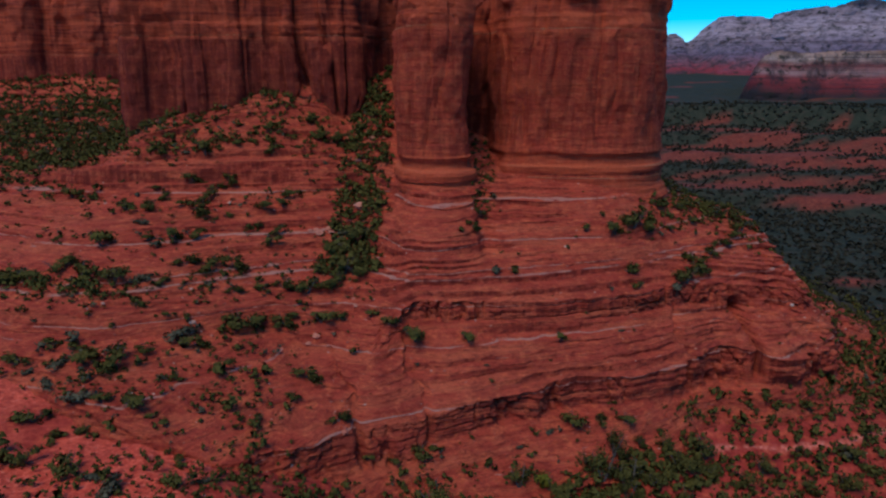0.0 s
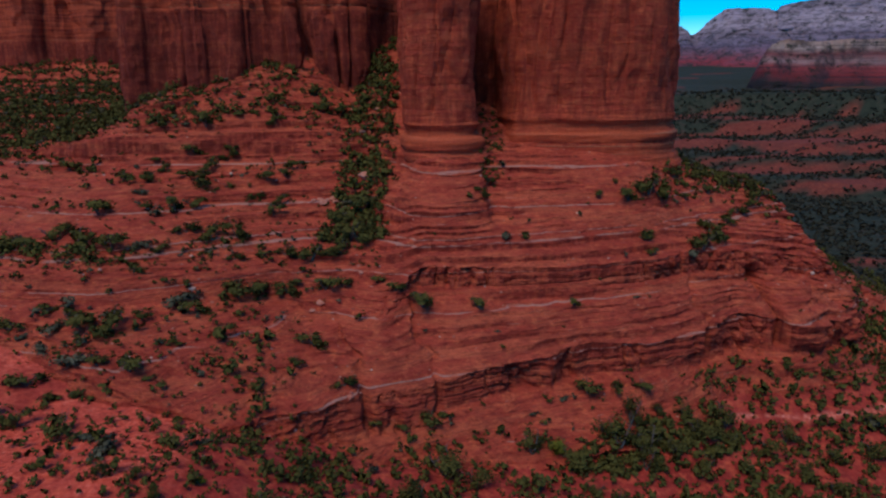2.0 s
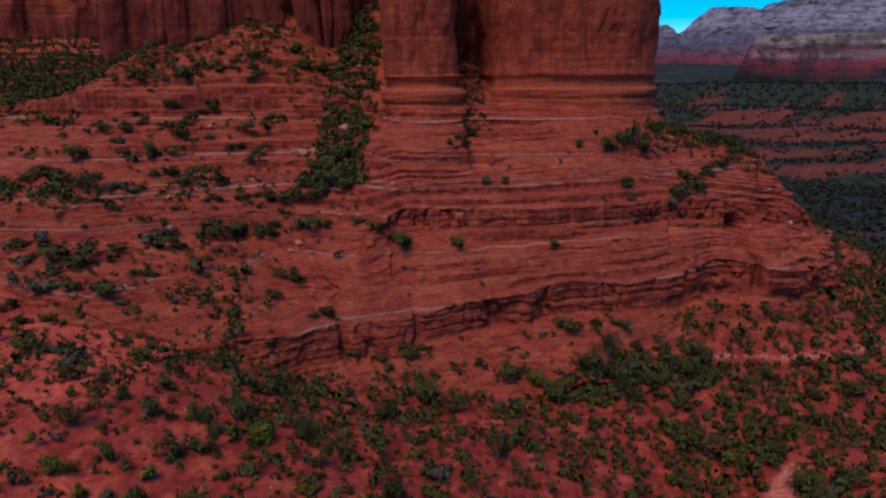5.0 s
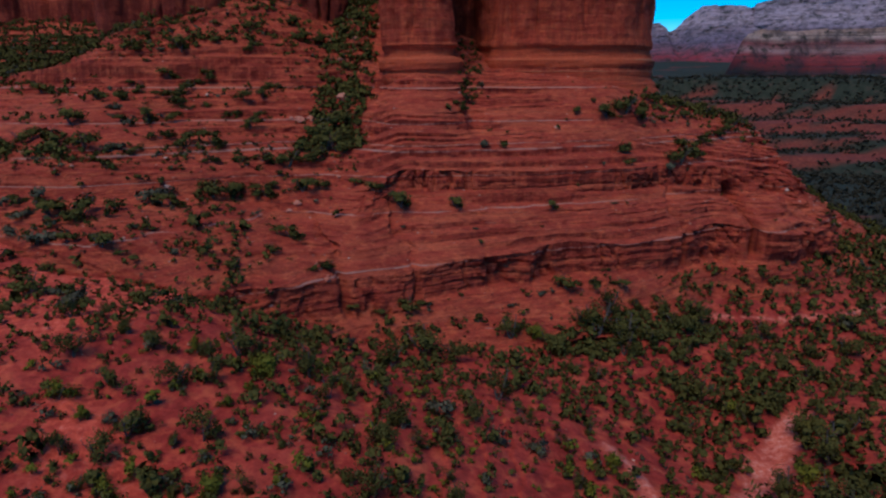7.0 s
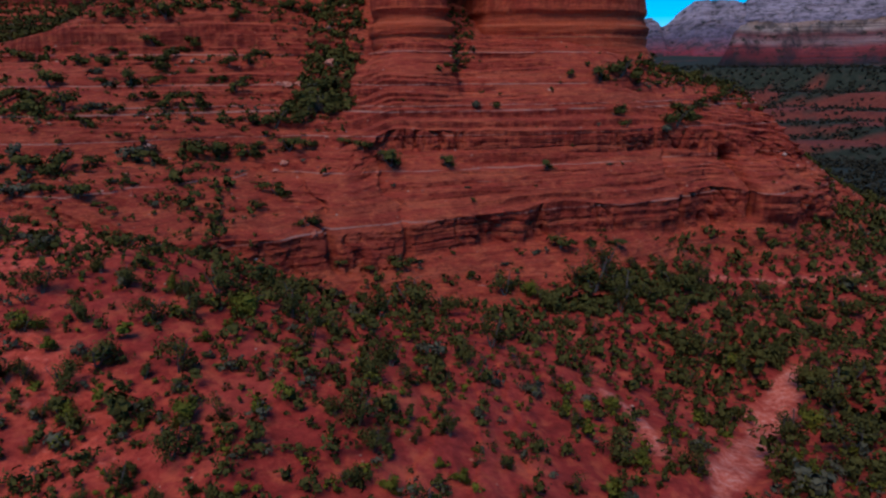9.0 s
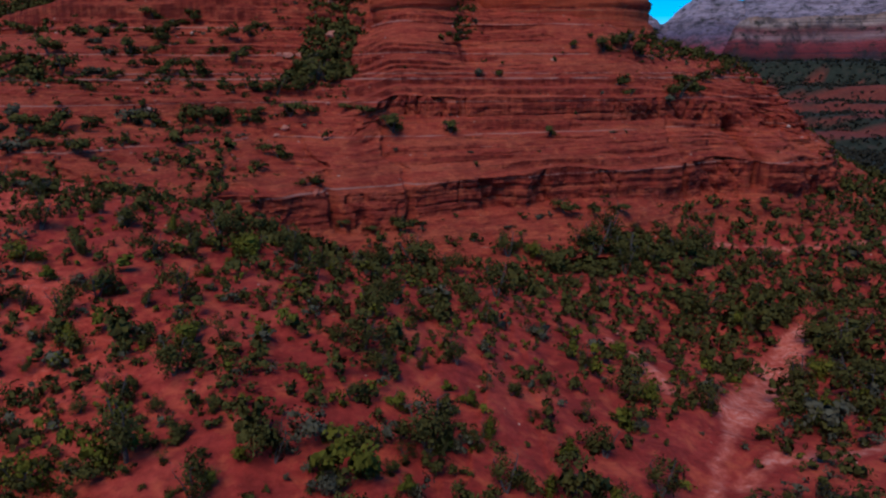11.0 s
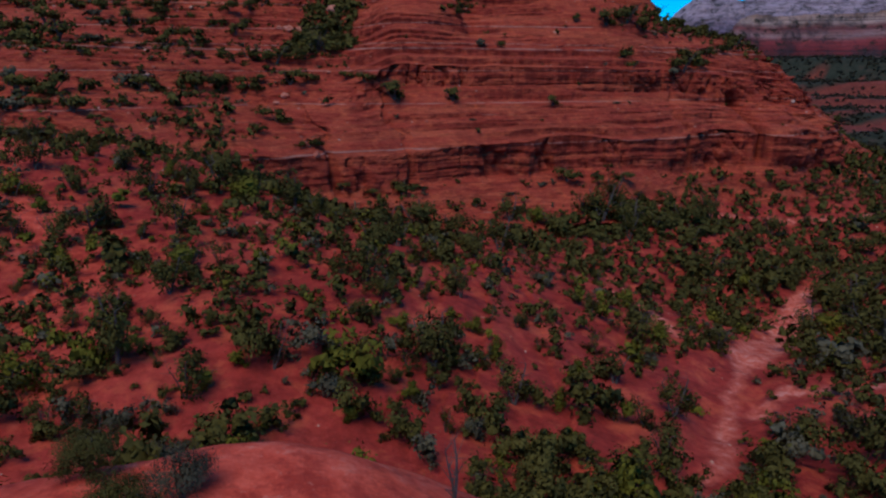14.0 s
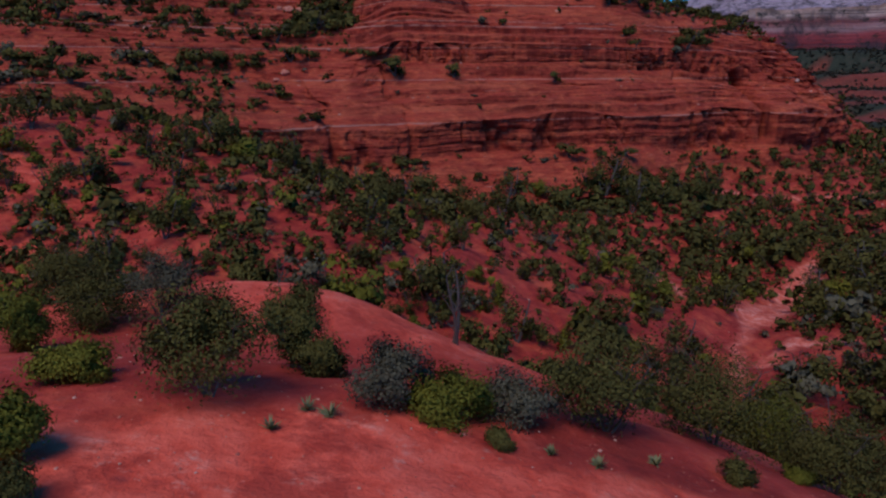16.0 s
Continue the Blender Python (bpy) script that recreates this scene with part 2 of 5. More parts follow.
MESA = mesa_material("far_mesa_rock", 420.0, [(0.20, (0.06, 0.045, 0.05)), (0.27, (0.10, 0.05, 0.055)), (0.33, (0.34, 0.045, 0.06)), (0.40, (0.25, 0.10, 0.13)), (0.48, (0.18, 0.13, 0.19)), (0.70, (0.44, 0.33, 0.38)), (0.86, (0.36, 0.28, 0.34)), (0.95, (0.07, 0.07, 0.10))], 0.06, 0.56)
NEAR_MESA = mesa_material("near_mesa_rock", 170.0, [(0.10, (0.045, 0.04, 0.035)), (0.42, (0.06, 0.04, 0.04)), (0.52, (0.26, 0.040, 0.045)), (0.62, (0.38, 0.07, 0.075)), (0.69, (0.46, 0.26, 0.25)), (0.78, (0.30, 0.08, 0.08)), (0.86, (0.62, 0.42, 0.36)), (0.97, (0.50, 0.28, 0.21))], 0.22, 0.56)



def ground_material():
    """Red sand and slickrock near; a mask for the pale wash and trails; dark woodland floor in the valley, its tint
    also laid over the far benches as shade and haze.
    """
    m, nt, bsdf = material("red_ground")
    big = place_noise(nt, (1, 1, 1), 0.07, 5.0)
    fine = place_noise(nt, (1, 1, 1), 0.9, 7.0, 0.7)
    grit = place_noise(nt, (1, 1, 1), 6.0, 4.0, 0.7)
    col = ramp(nt, big, [(0.3, (0.33, 0.033, 0.025)), (0.5, (0.45, 0.049, 0.037)), (0.7, (0.56, 0.085, 0.056))])
    col = mix(nt, 0.85, col, ramp(nt, fine, [(0.3, (0.42, 0.40, 0.42)), (0.65, (1, 1, 1))]), "MULTIPLY")
    mott = place_noise(nt, (1, 1, 1), 0.28, 5.0, 0.7)
    col = mix(nt, ramp(nt, mott, [(0.50, (0, 0, 0)), (0.66, (0.7, 0.7, 0.7))]), col, (0.62, 0.115, 0.055))
    col = mix(nt, ramp(nt, mott, [(0.32, (0.6, 0.6, 0.6)), (0.46, (0, 0, 0))]), col, (0.18, 0.022, 0.016))
    col = mix(nt, ramp(nt, grit, [(0.60, (0, 0, 0)), (0.72, (0.45, 0.45, 0.45))]), col, (0.58, 0.20, 0.15))
    wash = node(nt, "ShaderNodeAttribute", attribute_name="wash")
    pale = ramp(nt, fine, [(0.32, (0.40, 0.06, 0.043)), (0.5, (0.68, 0.15, 0.10)), (0.72, (0.76, 0.38, 0.31))])
    col = mix(nt, wash.outputs["Fac"], col, pale)
    slick = node(nt, "ShaderNodeAttribute", attribute_name="slick")
    bare = ramp(nt, fine, [(0.30, (0.36, 0.050, 0.040)), (0.42, (0.66, 0.080, 0.046)), (0.58, (0.84, 0.140, 0.086)), (0.72, (0.85, 0.32, 0.23))])
    bare = mix(nt, ramp(nt, place_noise(nt, (1, 1, 1), 0.55, 6.0, 0.7), [(0.40, (0.75, 0.75, 0.75)), (0.50, (0, 0, 0))]), bare, (0.36, 0.036, 0.024))
    bare = mix(nt, ramp(nt, place_noise(nt, (1, 1, 1), 1.7, 6.0, 0.75), [(0.60, (0, 0, 0)), (0.70, (0.7, 0.7, 0.7))]), bare, (0.74, 0.30, 0.22))
    col = mix(nt, slick.outputs["Fac"], col, bare)
    wood = node(nt, "ShaderNodeAttribute", attribute_name="wood")
    scrub = ramp(nt, place_noise(nt, (1, 1, 1), 0.12, 4.0), [(0.35, (0.020, 0.024, 0.016)), (0.55, (0.036, 0.040, 0.026)), (0.75, (0.075, 0.040, 0.032))])
    col = mix(nt, wood.outputs["Fac"], col, scrub)
    nt.links.new(col, bsdf.inputs["Base Color"])
    bsdf.inputs["Roughness"].default_value = 0.95
    bsdf.inputs["Specular IOR Level"].default_value = 0.15
    bump(nt, bsdf, calc(nt, "ADD", fine, calc(nt, "MULTIPLY", grit, 0.15)), 0.7, 0.25)
    return m


GROUND = ground_material()


def leaf_material(name, a, b, c):
    m, nt, bsdf = material(name)
    geo = node(nt, "ShaderNodeNewGeometry")
    info = node(nt, "ShaderNodeObjectInfo")
    big = place_noise(nt, (1, 1, 1), 0.18, 2.0)
    v = calc(nt, "ADD", calc(nt, "MULTIPLY", geo.outputs["Random Per Island"], 0.28), calc(nt, "ADD", calc(nt, "MULTIPLY", info.outputs["Random"], 0.28), 0.06))
    v = calc(nt, "ADD", v, calc(nt, "MULTIPLY", big, 0.4))
    nt.links.new(ramp(nt, v, [(0.2, a), (0.55, b), (0.9, c)]), bsdf.inputs["Base Color"])
    bsdf.inputs["Roughness"].default_value = 0.9
    bsdf.inputs["Specular IOR Level"].default_value = 0.05
    return m


JUNIPER = leaf_material("juniper_leaf", (0.060, 0.053, 0.017), (0.080, 0.071, 0.020), (0.124, 0.108, 0.029))
BRIGHT = leaf_material("oak_leaf", (0.082, 0.080, 0.014), (0.128, 0.122, 0.018), (0.190, 0.172, 0.026))
WOODS = leaf_material("far_wood_leaf", (0.030, 0.027, 0.019), (0.040, 0.036, 0.025), (0.056, 0.048, 0.034))
SAGE = leaf_material("grey_scrub_leaf", (0.058, 0.052, 0.034), (0.094, 0.085, 0.054), (0.142, 0.130, 0.084))


def bark_material():
    m, nt, bsdf = material("grey_bark")
    f = place_noise(nt, (8, 8, 1.5), 2.0, 5.0)
    nt.links.new(ramp(nt, f, [(0.3, (0.035, 0.025, 0.022)), (0.7, (0.12, 0.095, 0.085))]), bsdf.inputs["Base Color"])
    bsdf.inputs["Roughness"].default_value = 0.9
    bump(nt, bsdf, f, 0.6, 0.03)
    return m


BARK = bark_material()


def stone_material():
    m, nt, bsdf = material("fallen_stone")
    info = node(nt, "ShaderNodeNewGeometry")
    f = place_noise(nt, (1, 1, 1), 1.5, 5.0)
    v = calc(nt, "ADD", calc(nt, "MULTIPLY", info.outputs["Random Per Island"], 0.6), calc(nt, "MULTIPLY", f, 0.4))
    nt.links.new(ramp(nt, v, [(0.2, (0.34, 0.07, 0.045)), (0.55, (0.50, 0.16, 0.10)), (0.85, (0.58, 0.36, 0.28))]), bsdf.inputs["Base Color"])
    bsdf.inputs["Roughness"].default_value = 0.9
    bump(nt, bsdf, f, 0.6, 0.1)
    return m


STONE = stone_material()

# ---- the ground, one sheet to the horizon ----
# strengths of round swells, 30 apart, west to east; rows from the camera's foot northwards
SWELLS = [
    [-4.7, -5.1, 4.2, -6.8, 2.2, -8.6, 0.0, 0.2, 0.0],
    [-6.8, -2.5, -8.8, -1.8, -5.5, -0.5, -1.7, -1.4, -0.4],
    [-0.7, -0.2, -3.7, -0.0, -5.6, -2.8, 2.4, -6.5, -1.7],
    [-0.1, -5.4, 3.7, -4.3, -2.8, -11.6, 3.3, -0.9, -4.2],
    [-5.0, 2.5, -6.2, -7.4, -5.9, -2.5, -9.7, -5.4, -7.9],
    [0.9, 2.7, 2.7, -3.3, 3.8, -1.7, 0.4, -0.8, 2.9],
    [-1.0, -7.8, -11.4, -12.9, -6.5, -3.3, 1.5, 2.7, -12.5],
    [-0.0, -0.3, -0.3, -0.3, -0.2, -0.4, 0.3, 12.2, 6.8],
]
WASH = spline([(60, 100), (51, 89), (45, 81), (40, 75), (35, 66), (30, 59), (25.5, 53), (22, 46), (19.3, 41), (17, 37)], 90)
WASH_ARM = spline([(26, 49), (29, 51.5), (33, 53), (40, 54), (50, 57)], 40)
TRAIL = spline([(55, 132), (65, 136.6), (80, 138.4), (95, 142), (104, 146), (125, 158)], 60)
TRAIL_LOW = spline([(23.6, 82), (25.8, 78), (25.9, 74), (26.4, 70), (26.0, 66)], 30)


def near_line(x, y, line, width):
    best = np.full(np.shape(x), 1e9)
    for px, py in line:
        best = np.minimum(best, (x - px) ** 2 + (y - py) ** 2)
    return 1 - smooth(0.35, 1.0, np.sqrt(best) / width)


def base_height(x, y):
    z = 10.8 - 0.1337 * np.clip(x, -130, 150) + 0.0075 * np.clip(y, -40, 230)
    for j, row in enumerate(SWELLS):
        for i, s in enumerate(row):
            z = z + s * np.exp(-((x + 100 - 30 * i) ** 2 + (y - 30 * j) ** 2) / 676.0)
    z = z - 3.5 * np.exp(-((x + 67) ** 2 + (y - 120) ** 2) / 280.0)
    # the bare dome under the end of the path
    dome = 16.1 - 0.021 * ((x + 6) ** 2 + (y - 4) ** 2)
    dome = dome + np.clip(1.6 - 0.13 * (x + 10), 0, 2.0) * np.exp(-((y - 17.5) / 3.0) ** 2) * smooth(-10, -4.5, x) * smooth(12, 3, x) + 0.75 * np.exp(-((y - 15.0) / 2.2) ** 2) * smooth(-16, -11, x) * smooth(1.5, -4, x) - 0.5 * np.exp(-((x + 2) / 5) ** 2 - ((y - 11.2) / 1.6) ** 2)
    return np.maximum(z, dome) + 0.8 * np.exp(-np.abs(z - dome) / 1.2) - 0.1 * np.exp(-((x + 6) ** 2 + (y - 4) ** 2) / 60.0)


def far_height(x, y):
    """The valley floor, its red benches, and the slopes that carry the mesas."""
    r = np.hypot(x, y)
    d = r + 40 * fbm(x / 160, y / 160, 0, 5)
    z = -21 + 7 * fbm(x / 120, y / 120, 0, 7)
    for at, rise in ((560, 9), (640, 8), (720, 8), (800, 14), (880, 22)):
        z = z + rise * smooth(at - 12, at + 12, d) + rise * 0.1 * smooth(at, at + 80, d)
    return z + 60 * smooth(950, 2600, d)


def ground_height(x, y, fine=True):
    x, y = np.asarray(x, float), np.asarray(y, float)
    away = smooth(0, 90, np.maximum(np.maximum(np.abs(x - 10) - 125, y - 205), -y - 30))
    z = base_height(x, y) * (1 - away) + far_height(x, y) * away
    if fine:
        near = smooth(10, 35, np.hypot(x, y))
        z = z + 1.1 * fbm(x / 14, y / 14, 0, 11) * near + 0.35 * fbm(x / 2.6, y / 2.6, 0, 12) * (0.35 + 0.65 * near) + 0.10 * fbm(x / 0.9, y / 0.9, 0, 14) * (1 - near)
        step = fbm(x / 30, y / 30, 0, 13) * 1.2 + z
        z = z + 0.35 * (smooth(0.3, 0.7, step / 1.6 - np.floor(step / 1.6)) - 0.5) * near
        z = z - 0.9 * near_line(x, y, WASH, 4.0) - 0.3 * near_line(x, y, WASH_ARM, 2.5)
    return z


def spaced(stops):
    """Coordinates with the given step up to each stop."""
    out = [stops[0][0]]
    for end, step in stops[1:]:
        n = max(1, int(round((end - out[-1]) / step)))
        out += list(np.linspace(out[-1], end, n + 1)[1:])
    return np.array(out)


gx = spaced([(-3000, 0), (-800, 120), (-260, 30), (-110, 5), (-14, 0.9), (12, 0.22), (110, 0.9), (200, 3), (700, 12), (1600, 40), (3000, 120)])
gy = spaced([(-3000, 0), (-300, 200), (-30, 15), (2, 1.5), (18, 0.22), (150, 0.9), (230, 2), (500, 10), (1000, 11), (1600, 40), (3400, 120)])
GX, GY = np.meshgrid(gx, gy)
GZ = ground_height(GX, GY)
me = mesh_of("ground", np.stack([GX, GY, GZ], -1).reshape(-1, 3), grid_faces(len(gy), len(gx)), GROUND)
ground = tagged(new("ground", me), "red sandy slopes and slickrock running down to a dark wooded valley", "ground", kind="structure")


def paint(me, name, values):
    me.attributes.new(name, "FLOAT", "POINT").data.foreach_set("value", np.asarray(values, np.float32).ravel())


ragged = 0.35 * fbm(GX / 3, GY / 3, 0, 21)
wide = 1 + 0.55 * vnoise(GX / 5, GY / 5, 0, 24)
bend = 2.4 * fbm(GX / 9, GY / 9, 0, 25)
wash_mask = np.maximum(near_line(GX + bend, GY, WASH, (0.75 + 2.3 * smooth(56, 71, GY)) * wide), near_line(GX, GY, WASH_ARM, 1.5 * wide))
trail_mask = np.maximum(near_line(GX, GY, TRAIL, 0.75 * wide), near_line(GX, GY, TRAIL_LOW, 1.0 * wide))
paint(me, "wash", np.clip(np.maximum(wash_mask * (1.0 + 2.4 * ragged), trail_mask * (1.1 + 1.0 * ragged)), 0, 1))
dome = np.exp(-((GX + 3) ** 2 + (GY - 6) ** 2) ** 2 / 12.0 ** 4)
edge = GY - 7.2 - 0.06 * GX + 1.2 * fbm(GX / 2.2, GY / 2.2, 0, 26)
dome = dome * (1 - 0.9 * smooth(-0.25, 0.35, edge) * smooth(6.5, 5.0, edge))
slab = smooth(-0.15, 0.15, fbm(GX / 25, GY / 25, 0, 22)) * smooth(-15, -38, GX)
paint(me, "slick", np.clip(np.maximum(dome, slab * 0.8) * (1 + ragged), 0, 1))
far_r = np.hypot(GX, GY)
bench = smooth(0.50, 0.62, fbm(GX / 110, GY / 13, 0, 23) + 0.48 * smooth(520, 620, far_r) - 0.25 * smooth(830, 900, far_r))
wooded = smooth(130, 220, np.maximum(GY, np.abs(GX - 10) + 60)) * (1 - bench)
# beyond 300 the woodland tint also darkens the benches, painting shade and haze
paint(me, "wood", np.clip(np.maximum(wooded, 0.55 * smooth(300, 500, far_r)), 0, 1))


# ---- the butte: bedded benches and cliffs, one above the other ----
# in metres: the eastings of the columns along its south front
COLUMNS = (-450, -245, -185, -135, -107, -80, -55, -42, -30, -18, -8, 2, 20, 41, 56, 70, 80, 90, 98, 106, 118, 132)


def level(ys, zs, east):
    """One bedding line of the butte: its northing and height at each column, then its eastern side as it turns back."""
    return np.array(list(zip(COLUMNS, ys, zs)) + list(east), float) / U


LEVELS = [
    # toe of the talus, under the soil
    level((220, 200, 172, 160, 150, 138, 128, 124, 126, 137, 146, 150, 156, 164, 168, 176, 190, 196, 198, 199, 202, 207),
          (14, 14, 14, 14, 14, 13, 10, 5, 2, 0, -2, -3, -3, -2, -4, -5, -6, -7, -7, -7, -7, -8), ((160, 214, -12), (205, 232, -18), (235, 290, -18), (240, 380, -22))),
    # foot of the lower cliff
    level((235, 215, 185, 170, 162, 152, 142, 146, 152, 159, 164.5, 172, 181.5, 189.5, 191.5, 199, 204.5, 210, 210.5, 208.8, 211.5, 219.5),
          (26, 26, 26, 26, 25, 24, 15.5, 10.5, 6.5, 5.5, 5.6, 7.5, 7.5, 8, 8, 6.5, 5.5, 5.5, 5.4, 5.6, 4.8, 4), ((143, 230, 3), (158, 251, 6), (168, 275, 10), (165, 380, 13))),
    # rim of the lower cliff
    level((238, 218, 188, 173, 165, 154.5, 143.5, 150.5, 158, 164.5, 168.5, 173.5, 183, 191, 193.5, 200.5, 207, 214, 216, 211, 213, 221.5),
          (28, 28, 28, 28, 27, 26, 18.3, 17, 15.2, 14, 13.8, 14.9, 15.8, 17.5, 15.5, 15.5, 15.8, 16.5, 16.5, 15.5, 14.5, 13.5), ((141, 232, 14.5), (148, 254, 17), (154, 279, 20), (148, 380, 25))),
    # middle of the bare slabs
    level((246, 226, 200, 182, 172, 172, 168, 170, 173, 175, 182, 184, 191, 198, 201, 208, 214, 220, 223.5, 222, 223, 229),
          (32, 31.5, 31, 30.5, 30, 29, 23.5, 20.8, 19.5, 19.5, 20, 21.2, 21.8, 22.5, 21.6, 21.8, 22, 22.3, 21.6, 20.5, 20, 18.5), ((139.5, 236, 18.5), (143, 256, 22), (148, 282, 25), (140, 380, 30))),
    # foot of the middle cliff
    level((260, 245, 215, 190, 182, 190, 203, 197, 193, 190, 202, 203, 204, 207, 211.5, 219, 224.5, 228.5, 231.5, 234, 235, 238),
          (37, 36, 35, 33.5, 33, 31.5, 31, 27, 25.5, 27, 31.2, 31, 30.2, 29.5, 28.6, 28.2, 28.4, 27.5, 26, 25, 24.5, 22.5), ((138, 240, 22), (138, 258, 26.5), (143, 285, 30), (132, 380, 35))),
    # rim of the middle cliff
    level((265, 250, 220, 196, 189, 197, 207, 204, 203, 198, 203.5, 204.5, 205.5, 209, 213.5, 221, 227, 231.5, 234.5, 237, 240, 243),
          (42, 42, 41, 40, 39.5, 37.5, 36, 33.5, 32, 32, 36.9, 36.6, 36.2, 36, 35.8, 35.4, 35.2, 34.6, 34, 33, 31.2, 29), ((134, 245, 28), (132, 262, 33), (137, 289, 36), (126, 380, 44))),
    # the level of the white line
    level((278, 262, 232, 206, 198, 206, 215, 214, 214, 211, 212.5, 213.5, 217.5, 224, 228, 233, 236, 239, 242, 244.5, 248, 251),
          (46, 45, 44, 43.5, 42.5, 40.5, 39.5, 38.5, 38.5, 39.5, 42.3, 42, 41.5, 41.8, 42.2, 42, 40.3, 39, 38.5, 38, 36, 33.5), ((131, 252, 33), (130, 269, 38), (133, 293, 41), (121, 380, 50))),
    # the slope under the tower
    level((305, 290, 262, 240, 230, 236, 246, 250, 252, 238, 231, 229, 238, 242, 244, 247, 252, 256, 258, 262, 266, 268),
          (53, 53, 53, 52, 50, 49, 49.5, 49, 50, 49.5, 52.5, 52, 51, 52.5, 53, 52.5, 49.5, 47, 45.5, 44.5, 43.5, 41.5), ((130, 271, 41), (130, 280, 43.5), (130, 299, 44.5), (114, 380, 54))),
    # foot of the tower, and of the western bench's cliff
    level((330, 300, 283, 272, 274, 278, 280, 281, 266, 262, 246, 240, 258, 253, 256, 262, 272, 278, 281, 283, 284, 285),
          (56, 58, 60, 60, 61, 62, 63, 62, 58.5, 59, 61, 60, 60.5, 60, 60, 60, 59.5, 56, 53.5, 51.5, 49.5, 46.5), ((129, 286, 46), (127, 295, 46), (122, 308, 46), (104, 380, 56))),
    # rim of the western bench
    level((360, 330, 300, 279, 280, 280.5, 286, 288, 285, 272, 256, 250, 262, 262, 264, 270, 280, 286, 290, 292, 293, 294),
          (60, 62, 64, 70.8, 71.5, 72.2, 72, 70, 66, 64, 64, 63, 62.5, 62, 62, 61.5, 61, 58, 55, 52.5, 50, 47.5), ((124, 296, 47.5), (121, 304, 47.5), (116, 316, 47), (98, 380, 57))),
    # rubble slopes under the cliffs
    level((470, 450, 400, 299, 303, 309, 312, 312, 305, 298, 280, 280, 280, 285, 285, 285, 290, 295, 298, 300, 300, 299),
          (80, 81, 76, 81, 86, 92, 88, 82, 86, 80, 78, 74, 70, 70, 68, 66, 64, 60, 56, 53, 50.5, 48), ((118, 302, 48), (114, 311, 48), (108, 324, 48), (92, 380, 58))),
    level((620, 600, 480, 352, 337, 326, 324, 330, 334, 334, 320, 310, 305, 305, 304, 303, 302, 302, 303, 304, 304, 303),
          (118, 118, 92, 93, 102, 106, 100, 98, 108, 110, 100, 90, 80, 75, 70, 68, 65, 61, 57, 54, 51, 48.5), ((112, 308, 48.5), (108, 316, 48.5), (103, 328, 48.5), (88, 380, 59))),
]


def strata(x, y, z, seed):
    """How far each bed stands proud or back: blocky in height, slow along the face."""
    zz = z + 0.8 * fbm(x / 40, y / 40, 0, seed + 3)
    s = 0.0
    for thick, amp, k in ((3.2, 0.9, 0), (1.15, 0.55, 1), (0.45, 0.22, 2)):
        i = np.floor(zz / thick + 0.5 * k)
        f = zz / thick + 0.5 * k - i
        a, b = hash3(i, i * 0, i * 0, seed + k) * 2 - 1, hash3(i + 1, i * 0, i * 0, seed + k) * 2 - 1
        vary = 0.45 + 0.8 * (0.5 + vnoise(x / 16, y / 16, i * 3.7, seed + 7 + k))
        s = s + amp * (a + (b - a) * smooth(0.72, 1.0, f)) * vary
    return s


def outward(P):
    """The level direction out of each contour, for rows of places."""
    d = np.gradient(P[:, :, :2], axis=1)
    n = np.stack([d[..., 1], -d[..., 0]], -1)
    return n / (np.linalg.norm(n, axis=-1, keepdims=True) + 1e-9)


def loft(lines, fine):
    """A surface through the bedding lines, each stretch between two of them cut into small risers and treads."""
    n = len(lines[0])
    # close columns along the front, wide ones in the far west and north
    stations = np.concatenate([k + np.arange(c) / c for k, c in enumerate((14, 12, 40, 46, 46, 46, 24, 24, 24, 20, 20, 34, 38, 28, 26, 20, 20, 18, 20, 26, 30, 28, 46, 40, 24))] + [[n - 1]])
    curves = [spline_at(p, stations) for p in lines]
    rng = np.random.RandomState(5)
    rows, treads, seg = [], [], []
    for i, (a, b) in enumerate(zip(curves, curves[1:])):
        front = (stations > 3) & (stations < 21)
        run = np.median(np.hypot(*(b - a)[front, :2].T))
        rise = np.median((b - a)[front, 2])
        count = max(5, int(round(np.hypot(run, rise) / (0.2 if i in (1, 4) else fine if i < 9 else 1.6 * fine))))
        steps = max(1, int(round(rise / 1.5)))
        cut = np.sort(rng.rand(steps - 1)) * 0.6 + 0.4 * (np.arange(1, steps) / steps) if steps > 1 else np.zeros(0)
        edges = np.r_[0, cut, 1]
        for t in np.arange(count) / count:
            k = np.searchsorted(edges, t, "right") - 1
            f = (t - edges[k]) / (edges[k + 1] - edges[k])
            g = 0.90 * min(1, f / 0.5) + 0.10 * max(0, (f - 0.5) / 0.5)
            h = 0.20 * min(1, f / 0.5) + 0.80 * max(0, (f - 0.5) / 0.5)
            w = edges[k + 1] - edges[k]
            rows.append(a * (1 - t) + b * t)
            sx, sz = edges[k] + g * w, edges[k] + h * w
            q = a * (1 - sx) + b * sx
            q[:, 2] = a[:, 2] * (1 - sz) + b[:, 2] * sz
            treads.append(q)
            seg.append(i + t)
    rows.append(curves[-1])
    treads.append(curves[-1])
    seg.append(len(curves) - 1)
    rows, treads, seg = np.array(rows), np.array(treads), np.array(seg)[:, None]
    much = 0.9 * smooth(-0.28, 0.12, fbm(rows[..., 0] / 22, rows[..., 1] / 22, rows[..., 2] / 4, 47, 3))
    much = much * np.where(seg < 1, 0.4, np.where(((seg >= 1) & (seg < 2)) | ((seg >= 4) & (seg < 5)), 0.25, 1.0))
    return rows * (1 - much[..., None]) + treads * much[..., None], seg + 0 * much


